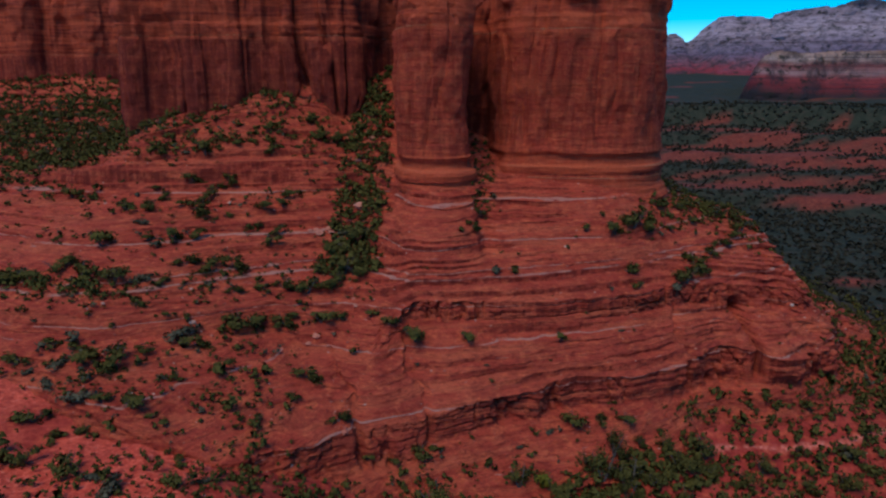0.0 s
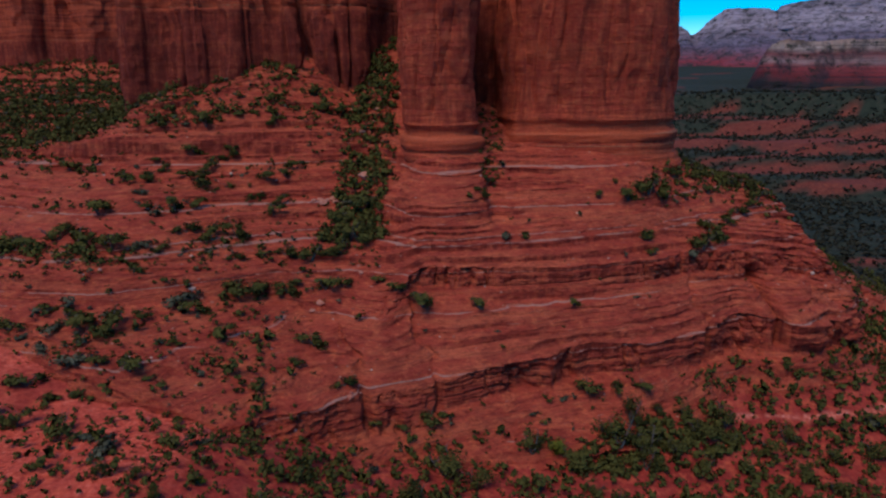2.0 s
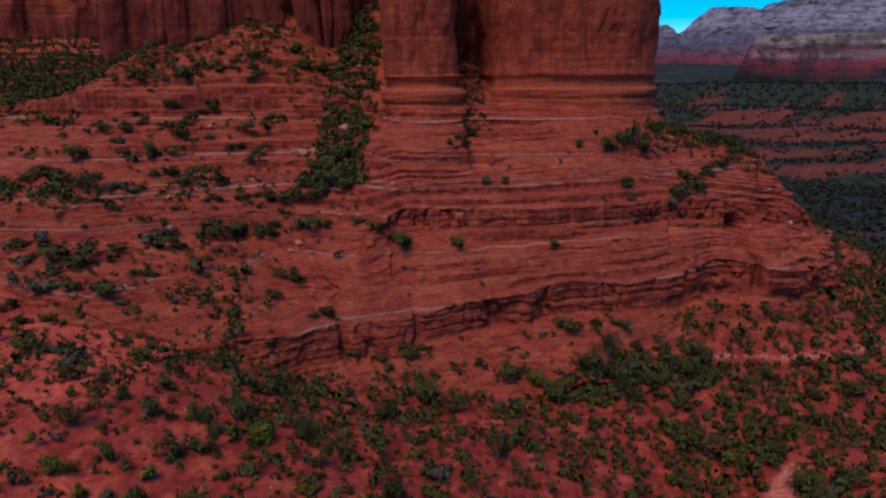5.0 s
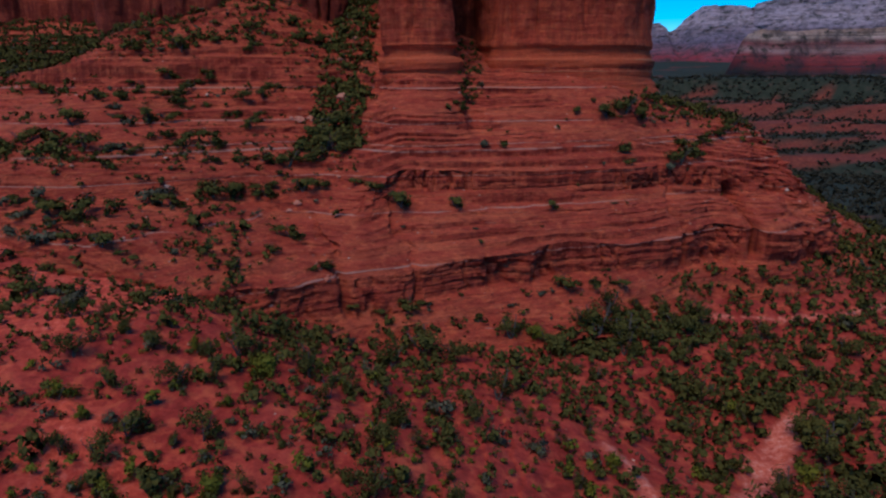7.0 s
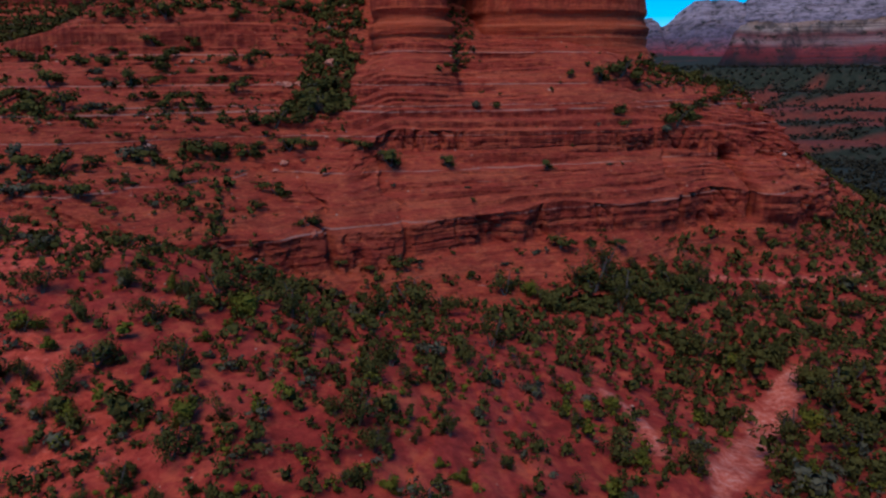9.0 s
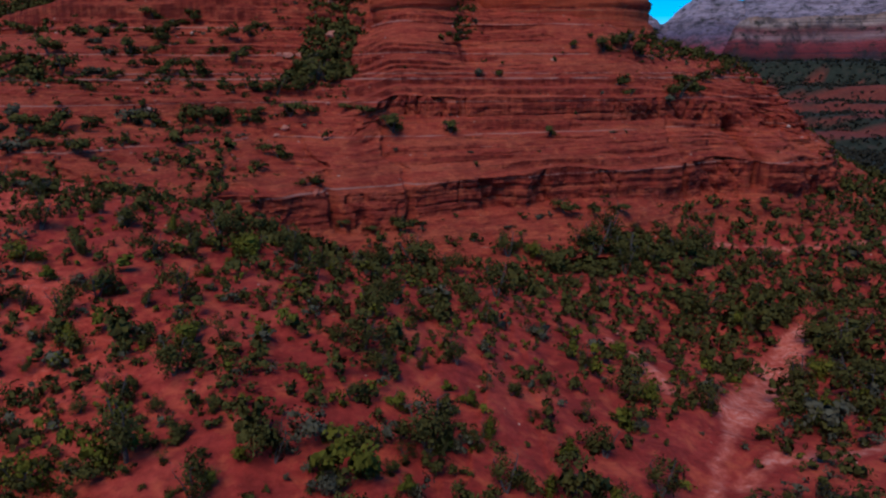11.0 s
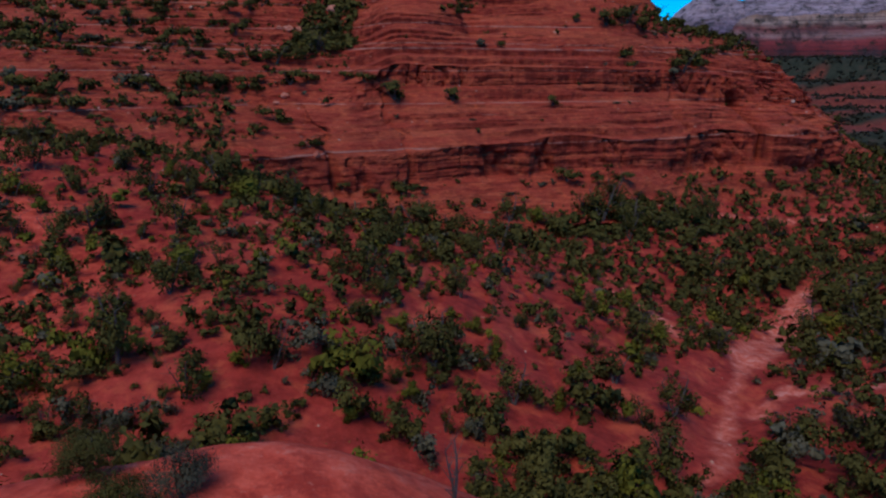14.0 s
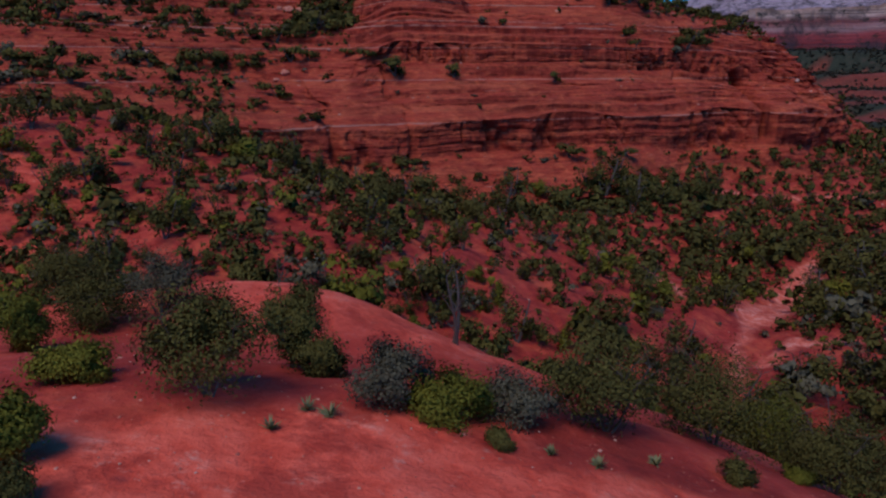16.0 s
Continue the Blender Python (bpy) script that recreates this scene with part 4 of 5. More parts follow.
WEST_A = [(-73.1, 166.9, 4.0), (-83.9, 162.7, 5.9), (-67.7, 167.9, 4.8), (-64.2, 170.2, 5.6), (-43.8, 175.1, 4.1), (-44.2, 169.7, 4.0), (-21.8, 159.0, 7.1), (-21.6, 175.6, 7.3), (-28.4, 153.6, 4.8), (-31.7, 152.4, 5.6), (-25.8, 153.7, 4.8), (-23.9, 159.5, 5.7), (-27.5, 170.3, 6.1), (-26.2, 177.2, 5.5), (-65.8, 138.3, 4.4), (-58.7, 138.1, 2.7), (-47.6, 148.2, 3.6), (-37.5, 152.4, 4.4), (-41.9, 151.4, 3.3), (-33.9, 146.0, 3.2), (-27.2, 143.8, 4.9), (-23.5, 144.7, 3.6), (-34.9, 143.8, 4.6), (-37.5, 144.2, 3.6), (-45.3, 140.8, 5.9), (-41.7, 143.3, 5.3), (-93.5, 147.5, 6.7), (-89.2, 151.2, 6.6), (-79.8, 145.4, 6.7), (-73.3, 145.5, 6.4)]
WEST_B = [(-68.3, 148.3, 5.4), (-97.3, 147.1, 6.1), (-64.3, 147.3, 3.6), (-61.0, 156.3, 5.7), (-55.3, 155.0, 4.8), (-49.3, 157.0, 5.0), (-69.7, 123.2, 5.6), (-63.6, 121.6, 6.1), (-74.1, 122.9, 4.7), (-83.7, 124.1, 5.3), (-79.8, 122.1, 3.7), (-74.3, 117.9, 4.1), (-73.8, 126.9, 3.8), (-78.7, 128.6, 3.9), (-59.8, 127.0, 3.1), (-54.2, 134.8, 6.7), (-50.5, 131.6, 4.2), (-44.2, 125.3, 3.8), (-51.5, 120.9, 2.2), (-49.6, 120.5, 2.1), (-54.0, 120.6, 2.1), (-26.9, 127.8, 4.5), (-33.8, 112.2, 3.2), (-65.9, 112.8, 5.8), (-61.0, 111.7, 3.1), (-55.0, 110.5, 5.0), (-51.2, 109.3, 2.2), (-66.2, 104.3, 3.5), (-72.3, 109.3, 5.6), (-63.0, 108.2, 3.1)]
WEST_C = [(-67.0, 97.4, 3.5), (-58.4, 94.2, 4.9), (-54.1, 91.8, 3.2), (-49.1, 89.4, 5.2), (-44.0, 99.7, 3.1), (-40.4, 92.9, 4.8), (-37.6, 94.5, 2.7), (-40.2, 117.1, 2.4), (-43.9, 118.7, 1.8), (-29.2, 121.7, 2.7)]
EAST_A = [(9.1, 176.7, 5.0), (8.0, 168.0, 3.2), (37.0, 173.7, 3.3), (12.3, 156.2, 4.2), (16.4, 156.7, 3.4), (46.3, 164.9, 5.5), (47.4, 158.2, 3.0), (57.8, 162.2, 4.8), (61.5, 165.1, 6.0), (66.6, 171.3, 6.6), (71.5, 177.0, 5.1), (-15.8, 145.0, 3.2), (-11.7, 141.0, 3.4), (-6.0, 140.1, 5.9), (5.7, 140.1, 3.8), (26.8, 143.8, 2.8), (41.5, 148.9, 1.9), (-19.7, 117.5, 3.9), (10.2, 131.9, 1.3), (9.2, 135.2, 1.4), (37.0, 136.6, 1.8), (75.6, 148.0, 3.4), (27.6, 130.4, 4.7), (22.5, 128.0, 2.6), (33.8, 131.7, 3.7), (39.5, 132.9, 4.1), (15.6, 124.2, 1.9), (-4.2, 118.0, 4.0), (-0.9, 119.6, 3.1), (-9.0, 116.3, 2.8)]
EAST_B = [(-14.3, 115.3, 2.1), (91.2, 137.5, 5.4), (80.1, 136.0, 2.5), (94.5, 134.0, 4.5), (71.0, 131.3, 3.1)]
SLOPE_WEST_A = [(-63.6, 107.8, 2.9), (-52.7, 98.3, 2.0), (-42.0, 82.7, 3.7), (-46.3, 82.3, 3.7), (-37.8, 79.0, 3.6), (-34.0, 77.1, 4.9), (-34.0, 83.7, 2.9), (-29.9, 79.5, 2.8), (-28.4, 80.8, 1.3), (-27.5, 83.5, 1.3), (-46.2, 102.9, 3.0), (-42.0, 73.7, 3.1), (-39.9, 66.3, 3.9), (-36.1, 69.7, 2.9), (-36.7, 73.6, 2.0), (-29.3, 70.8, 3.7), (-27.6, 78.0, 2.7), (-25.7, 73.7, 2.5), (-33.5, 63.8, 3.0), (-36.5, 63.7, 2.6), (-31.6, 62.8, 4.5), (-36.8, 59.5, 2.8), (-32.9, 59.1, 3.5), (-32.9, 63.5, 2.2), (-23.7, 62.4, 3.7), (-23.1, 69.1, 2.3), (-21.2, 73.0, 1.5), (-21.5, 65.6, 1.7), (-26.5, 61.3, 2.2), (-22.4, 59.8, 2.4)]
SLOPE_WEST_B = [(-33.3, 55.7, 3.6), (-30.5, 54.9, 3.3), (-26.5, 55.2, 2.0), (-24.3, 55.6, 2.4), (-20.5, 55.5, 4.0), (-18.6, 60.5, 1.7), (-20.7, 78.2, 5.5), (-24.3, 79.8, 3.7), (-32.5, 51.7, 2.4), (-30.5, 50.2, 1.2), (-26.7, 44.4, 1.6), (-25.4, 45.7, 2.8), (-23.0, 46.5, 2.3), (-22.7, 48.9, 1.5), (-19.9, 49.3, 2.4), (-19.7, 45.3, 1.7), (-19.6, 39.5, 3.7), (-24.9, 37.6, 3.8), (-21.0, 33.1, 2.5), (-19.1, 33.7, 2.1)]
SLOPE_MIDDLE_A = [(-17.7, 55.5, 3.4), (-15.5, 63.0, 1.5), (-14.4, 56.5, 2.4), (-12.1, 80.9, 2.8), (-12.6, 75.1, 2.7), (-15.0, 75.3, 2.7), (-15.8, 79.8, 4.2), (-13.4, 102.9, 3.2), (-8.3, 84.8, 4.0), (-10.4, 78.5, 3.7), (-6.0, 95.1, 5.6), (-1.3, 107.1, 6.4), (-3.5, 70.3, 3.8), (-5.6, 66.3, 3.9), (-5.9, 56.7, 2.7), (-8.1, 58.2, 2.2), (4.1, 104.2, 5.0), (-12.7, 69.2, 1.7), (-10.0, 65.7, 1.6), (-1.6, 67.2, 3.2), (1.7, 62.3, 2.7), (-0.6, 56.4, 1.3), (-3.1, 59.9, 1.7), (2.5, 57.9, 2.1), (4.8, 55.1, 2.1), (1.3, 53.0, 1.6), (-17.0, 42.0, 2.1), (-17.1, 46.0, 1.1), (-15.6, 44.9, 1.3), (-13.6, 46.0, 1.7)]
SLOPE_MIDDLE_B = [(-17.0, 38.9, 1.3), (-17.4, 33.8, 3.0), (-14.6, 36.5, 2.8), (-13.9, 37.7, 1.9), (-12.1, 41.7, 1.3), (-10.3, 39.7, 3.0), (-9.4, 42.7, 1.1), (-6.8, 37.2, 2.9), (-6.8, 42.9, 2.2), (-4.9, 42.4, 2.4), (-6.1, 48.3, 2.4), (-4.3, 52.9, 1.9), (-3.4, 54.7, 1.6), (-1.8, 41.9, 3.2), (-2.8, 48.7, 2.4), (-0.3, 43.6, 3.3), (0.6, 47.0, 1.4), (3.1, 52.3, 2.2), (4.5, 47.9, 2.2), (3.5, 45.3, 2.1), (4.9, 40.5, 2.6), (1.8, 39.5, 1.0), (2.0, 36.2, 2.4), (0.3, 35.6, 1.1), (-1.8, 38.7, 2.0), (-2.9, 39.9, 1.5), (-5.0, 35.4, 1.6), (-3.3, 34.2, 1.1)]
SLOPE_EAST_A = [(9.4, 87.3, 4.2), (5.7, 78.9, 3.8), (7.3, 55.8, 1.9), (11.4, 61.4, 1.9), (11.6, 69.1, 1.7), (12.2, 81.0, 4.9), (16.5, 77.9, 3.8), (13.0, 73.8, 4.6), (21.8, 84.4, 3.1), (17.1, 68.6, 2.1), (20.4, 63.1, 3.2), (23.1, 76.3, 3.4), (22.6, 62.8, 3.2), (30.0, 72.4, 1.8), (28.0, 61.8, 2.8), (25.2, 62.1, 1.6), (8.1, 41.4, 2.1), (8.8, 52.6, 2.7), (10.5, 47.0, 2.7), (13.8, 55.3, 3.2), (14.0, 48.7, 3.7), (19.0, 55.5, 2.5), (17.6, 55.8, 2.8), (11.6, 42.9, 2.2), (13.8, 41.1, 3.2), (7.9, 37.0, 1.5), (16.9, 43.9, 2.8), (13.8, 37.3, 3.0), (30.0, 67.8, 1.7), (28.2, 56.0, 1.4)]
SLOPE_EAST_B = [(29.6, 61.5, 1.2), (25.9, 49.1, 3.2), (27.7, 51.7, 2.0), (31.9, 56.3, 2.1), (21.5, 42.1, 3.3), (30.6, 46.2, 0.9), (27.6, 44.9, 3.0), (30.5, 43.9, 4.1), (24.6, 41.0, 3.8), (30.6, 40.9, 3.8), (17.8, 39.0, 2.1), (31.3, 118.5, 7.0), (28.8, 121.3, 5.8), (22.3, 114.1, 6.9), (24.7, 107.1, 6.5), (27.9, 105.1, 5.1), (19.6, 116.3, 5.6), (14.5, 115.1, 5.0)]
GROVE_A = [(45.3, 75.4, 4.8), (51.5, 80.9, 5.1), (56.3, 84.0, 6.3), (49.5, 69.6, 5.3), (39.2, 61.0, 3.9), (38.9, 55.6, 3.6), (62.2, 90.9, 6.8), (59.2, 94.0, 5.9), (55.9, 97.4, 4.9), (51.6, 99.0, 5.0), (51.0, 101.9, 5.1), (39.6, 94.2, 5.8), (33.0, 95.1, 4.7), (45.6, 104.6, 5.2), (57.5, 103.7, 5.2), (71.4, 116.1, 5.8), (56.2, 117.9, 3.5), (68.3, 120.3, 5.9), (62.4, 124.4, 4.6), (77.6, 127.0, 6.3), (87.0, 129.1, 6.4), (91.3, 137.5, 6.0), (79.6, 137.6, 2.6), (68.3, 129.4, 3.8), (36.5, 118.6, 7.0), (41.8, 118.9, 7.0), (49.1, 124.5, 7.0), (34.9, 124.6, 6.0), (41.5, 128.5, 6.1), (46.6, 130.1, 5.6)]
GROVE_B = [(55.4, 135.3, 6.5), (55.9, 130.4, 6.2), (35.5, 115.2, 4.2), (47.1, 116.1, 4.3), (55.1, 125.7, 3.0)]
for x, y, w in UPPER_A + UPPER_B + WEST_A + WEST_B + WEST_C + EAST_A + EAST_B:
    stand(GREYS if rng.random() < 0.14 else LEDGES, x, y, w * 0.95, 2.6, rng, 0.85)
def in_wash(x, y):
    return float(max(near_line(np.array([x]), np.array([y]), WASH, 3.4)[0], near_line(np.array([x]), np.array([y]), WASH_ARM, 2.4)[0])) > 0.05


for x, y, w in SLOPE_WEST_A + SLOPE_WEST_B + SLOPE_MIDDLE_A + SLOPE_MIDDLE_B + SLOPE_EAST_A + SLOPE_EAST_B + GROVE_A + GROVE_B:
    if in_wash(x, y):
        continue
    kind = rng.random()
    stand(OAKS if kind < 0.16 else SAGES if kind < 0.24 else JUNIPERS, x, y, w, 2.5, rng, 1.05 * min(1.0, 3.4 / w) ** 0.5)

# the plants beside the bare dome, close to the end of the path: place, height, width, look
NEAR = [
    (-3.44, 7.3, 2.1, 2.0, JUNIPER, 5, 0.35, "olive-green many-stemmed shrub with bare grey stems"), (-2.9, 9.4, 2.2, 1.3, JUNIPER, 2, 0.1, "slim dark green juniper"),
    (-5.06, 7.65, 0.75, 1.15, BRIGHT, 2, 0.0, "low rounded green bush on red soil"), (-7.2, 10.2, 1.5, 1.3, BRIGHT, 3, 0.0, "yellow-green oak bush"),
    (-4.75, 5.6, 0.95, 1.0, BRIGHT, 2, 0.0, "leafy green bush on bare rock"), (-4.3, 4.75, 0.7, 0.8, JUNIPER, 2, 0.0, "dark green bush on bare rock"),
    (-7.1, 12.3, 1.6, 2.0, JUNIPER, 3, 0.0, "dark green juniper bush"), (-6.2, 13.0, 2.1, 2.2, SAGE, 6, 0.15, "bare grey-brown shrub"), (-8.6, 14.2, 2.4, 2.2, JUNIPER, 4, 0.1, "open grey-green juniper"),
    (-2.45, 9.0, 0.95, 0.95, JUNIPER, 2, 0.0, "small dark green bush"), (-1.5, 7.7, 1.1, 1.5, SAGE, 6, 0.0, "dense grey shrub without leaves"), (-0.75, 7.8, 0.95, 1.4, BRIGHT, 3, 0.0, "olive-green bush"),
    (0.15, 8.1, 0.95, 1.6, SAGE, 6, 0.0, "dense grey shrub without leaves"), (1.5, 8.6, 2.5, 2.2, JUNIPER, 4, 0.03, "broad dark green juniper"), (3.9, 10.4, 2.9, 3.0, JUNIPER, 4, 0.05, "broad dark green juniper"),
    (5.6, 9.6, 2.6, 2.6, JUNIPER, 4, 0.03, "dark green juniper at the rim of the dome"), (6.0, 13.0, 2.4, 3.0, BRIGHT, 3, 0.0, "low spreading green oak"), (7.6, 14.5, 2.8, 3.2, JUNIPER, 3, 0.0, "dark green juniper"),
    (-0.1, 7.1, 0.35, 0.55, JUNIPER, 2, 0.0, "small dark scrub"), (3.1, 7.95, 0.5, 0.8, JUNIPER, 3, 0.0, "small olive scrub"), (4.6, 9.0, 0.35, 0.6, BRIGHT, 2, 0.0, "small green scrub"), (-4.0, 9.6, 0.4, 0.7, SAGE, 3, 0.0, "small grey scrub"),
]
for i, (x, y, h, w, mat, stems, low, label) in enumerate(NEAR):
    big = w > 0.9
    ob = plant("bush" if h < 1.6 else "juniper_tree", 300 + i, h, w, int((150 if big else 62) * (0.55 if mat is SAGE else 1)), 100, 0.030 if big else 0.022, mat, label + (" beside the bare dome" if len(label.split()) < 8 else ""), "bush" if h < 1.6 else "tree", "plants beside the dome", stems=stems, low=low, open_=0.25, twigs=9 if mat is SAGE else 5, thick=0.016)
    ob.matrix_basis = Matrix.Translation(surface(x, y))


def yucca(x, y, size, seed):
    """A tuft of stiff narrow blades."""
    rng = np.random.RandomState(seed)
    verts, faces = [], []
    for k in range(34):
        a, up, ln = rng.uniform(0, 6.28), rng.uniform(0.25, 1.3), size * rng.uniform(0.6, 1.0)
        d = np.array((math.cos(a) * math.cos(up), math.sin(a) * math.cos(up), math.sin(up)))
        side = np.array((-math.sin(a), math.cos(a), 0)) * 0.014
        n = len(verts)
        verts += [side, d * ln * 0.5 + side * 1.3, d * ln, d * ln * 0.5 - side * 1.3 + (0, 0, 0.01), -side]
        faces += [(n, n + 1, n + 3, n + 4), (n + 1, n + 2, n + 2, n + 3)]
    bm = bmesh.new()
    vs = [bm.verts.new(v) for v in verts]
    for f in faces:
        bm.faces.new([vs[i] for i in dict.fromkeys(f)])
    me = bpy.data.meshes.new("yucca")
    bm.to_mesh(me)
    bm.free()
    me.materials.append(YUCCA)
    ob = tagged(new("yucca", me), "pale green yucca tuft on the bare red dome", "yucca", "yuccas on the dome")
    ob.location = surface(x, y)


YUCCA = leaf_material("yucca_blade", (0.10, 0.10, 0.05), (0.17, 0.17, 0.08), (0.26, 0.24, 0.13))
for i, (x, y, size) in enumerate([(-2.33, 7.1, 0.26), (-2.07, 7.02, 0.3), (-2.63, 6.6, 0.25), (0.97, 7.0, 0.24), (1.9, 7.7, 0.24), (0.42, 7.06, 0.2)]):
    yucca(x, y, size, 400 + i)

dead = tagged(new("dead_tree", trunk_mesh(77, 3.4, 1.6, 2, 4, 0.035)), "bare grey dead tree trunk among the junipers", "dead tree")
dead.location = surface(-0.3, 14.6)


# scattered growth too many to count, merged
def merged(name, variants, places, mats, label, category):
    """One mesh of many plants: arrays of (place, width scale, height scale, turn) on a few shapes."""
    V, F, N, at = [], [], [], 0
    soft = [crown_normals(v) if f.shape[1] == 4 else None for v, f in variants]
    for k, (p, s, h, a) in enumerate(places):
        v, f = variants[k % len(variants)]
        c, n = math.cos(a), math.sin(a)
        w = np.empty_like(v)
        w[:, 0], w[:, 1], w[:, 2] = (v[:, 0] * c - v[:, 1] * n) * s, (v[:, 0] * n + v[:, 1] * c) * s, v[:, 2] * h
        if f.shape[1] == 4:
            q = soft[k % len(variants)]
            N.append(np.stack([q[:, 0] * c - q[:, 1] * n, q[:, 0] * n + q[:, 1] * c, q[:, 2]], -1))
        V.append(w + np.array(p))
        F.append(f + at)
        at += len(v)
    return tagged(new(name, raw_mesh(name, np.vstack(V), np.vstack(F), mats, np.vstack(N) if N else None)), label, category, kind="stuff")


rs = np.random.RandomState(12)
# on the butte: by steepness and by where soil gathers
dU, dV = np.gradient(BUTTE, axis=1), np.gradient(BUTTE, axis=0)


def scattered(index):
    """Places on the butte near the given points of its mesh, in metres."""
    a, b = rs.uniform(-0.6, 0.6, (2, len(index), 1))
    return (BUTTE.reshape(-1, 3)[index] + a * dU.reshape(-1, 3)[index] + b * dV.reshape(-1, 3)[index]) * U


cr = np.cross(dU, dV)
area = np.linalg.norm(cr, axis=-1)
flat = np.abs(cr[..., 2]) / (area + 1e-9)
bx, by, bz = BUTTE[..., 0], BUTTE[..., 1], BUTTE[..., 2]
patch = smooth(-0.1, 0.3, fbm(bx / 12, by / 12, 0, 51))
rich_soil = 0.05 + 1.1 * smooth(-15, -45, bx) * (0.25 + patch) * smooth(6, 16, bz)
rich_soil = rich_soil + 1.6 * np.exp(-((bx + 23 + 4 * vnoise(by / 9, 0, 0, 52)) / 6.0) ** 2) * smooth(138, 150, by)
rich_soil = rich_soil + 2.0 * smooth(203, 208, by) * smooth(-14, -20, bx) * smooth(-0.35, 0.1, fbm(bx / 9, by / 9, 0, 53)) + 5.0 * smooth(205, 230, by + 0.25 * (bx + 100)) * smooth(-92, -104, bx)
rich_soil = rich_soil + 2.2 * np.exp(-((bz - 29.0) / 1.8) ** 2) * smooth(-35, -50, bx) + 1.2 * np.exp(-((bz - 20.0) / 1.2) ** 2) * smooth(-22, -35, bx)
rich_soil = rich_soil + 1.3 * np.exp(-((bz - 36.5) / 3.5) ** 2) * smooth(45, 56, bx) + 1.5 * np.exp(-((bx - 10.5) / 3.0) ** 2) * smooth(38, 41, bz) + 1.2 * smooth(82, 92, bx) * smooth(190, 200, by)
rich_soil = rich_soil + talus * (0.35 + 0.9 * smooth(95, 105, bx))
weight = area * rich_soil * smooth(0.30, 0.55, flat)
weight = np.where((bx < -215) | (by > 350), 0, weight * np.where(bx < -105, 0.45, 1.0)).ravel()
pick = rs.choice(weight.size, 8200, p=weight / weight.sum())
spots = scattered(pick)
far_small = [crown_arrays(500 + i, 1.0, 1.0, 5, 5, 0.165, 0.0, 0.2) for i in range(6)]
wide = rs.gamma(2.4, 0.58, len(spots)) + 0.6 + 1.2 * smooth(210, 300, spots[:, 1] / U)
low_scrub = [(p, w, w * rs.uniform(0.6, 1.0), rs.uniform(0, 6.28)) for p, w in zip(spots, wide)]
merged("butte_scrub", far_small, low_scrub[:6900], JUNIPER, "small dark green scrub dotted over the butte's ledges", "scrub")
merged("grey_butte_scrub", far_small, low_scrub[6900:], SAGE, "small grey scrub dotted over the butte's ledges", "scrub")

# groves where soil and shade gather: the gully, the slot, the hollow under the back cliffs, the hollow at the butte's foot
gully = smooth(-32, -28, bx) * smooth(-15, -18, bx) * smooth(156, 160, by) * smooth(246, 236, by)
slot = smooth(7.5, 9, bx) * smooth(16, 14.5, bx) * smooth(176, 180, by) * smooth(218, 212, by)
hollow = smooth(-92, -106, bx + 14 * fbm(by / 14, bz / 6, 0, 56)) * smooth(-0.5, -0.1, fbm(bx / 15, by / 15, 0, 57)) * smooth(7.6, 8.6, SEG) * smooth(425, 410, by) * (bx > -260)
rim = smooth(-96, -84, bx) * smooth(-26, -34, bx) * smooth(9.1, 9.3, SEG) * smooth(11, 10.6, SEG) * (0.25 + 0.9 * smooth(-0.1, 0.25, fbm(bx / 9, by / 9, 0, 62)))
shelf = np.exp(-((SEG - 5.8) / 0.25) ** 2) * smooth(-118, -110, bx) * smooth(-62, -70, bx) * 1.2 + np.exp(-((bz - 37) / 2.5) ** 2) * smooth(50, 56, bx) * 0.7
east_slope = smooth(96, 101, bx) * smooth(4.0, 2.6, SEG) * (by < 250) + 0.8 * smooth(70, 80, bx) * smooth(6.2, 6.8, SEG) * smooth(10.5, 9.5, SEG)
for name, mask, count, low_w, high_w, label in (("talus_grove", east_slope, 1000, 1.4, 3.8, "grey-green trees on the talus east of the butte"), ("gully_grove", gully, 620, 1.8, 5.2, "dense dark trees filling the gully beside the pillar"), ("slot_grove", slot, 60, 1.5, 3.4, "dark trees in the slot between pillar and tower"),
                                                ("hollow_grove", hollow, 2300, 2.2, 6.0, "dark woods in the hollow under the back cliffs"), ("ledge_brush", rim + shelf, 620, 1.4, 4.4, "dark brush lining the ledges and the cliff foot")):
    w = (area * mask * smooth(0.15, 0.4, flat)).ravel()
    at = scattered(rs.choice(w.size, count, p=w / w.sum()))
    merged(name, far_small, [(p, q, q * rs.uniform(0.7, 1.15), rs.uniform(0, 6.28)) for p, q in zip(at, rs.uniform(low_w, high_w, count))], JUNIPER, label, "woodland")
ga, gr = rs.uniform(0, 6.28, 150), np.sqrt(rs.rand(150))
fx, fy = 40 + 17 * gr * np.cos(ga) + 5 * gr * np.sin(ga), 121 + 7.5 * gr * np.sin(ga) + 5 * gr * np.cos(ga)
at = np.array([surface(a, b)[:] for a, b in zip(fx.tolist(), fy.tolist())])
merged("foot_grove", [crown_arrays(560 + i, 1.0, 1.0, 12, 14, 0.12, 0.0, 0.2) for i in range(5)], [(p, q, q * rs.uniform(0.7, 1.1), rs.uniform(0, 6.28)) for p, q in zip(at, rs.uniform(2.0, 4.2, 150))], JUNIPER, "dense dark grove at the foot of the butte", "woodland")

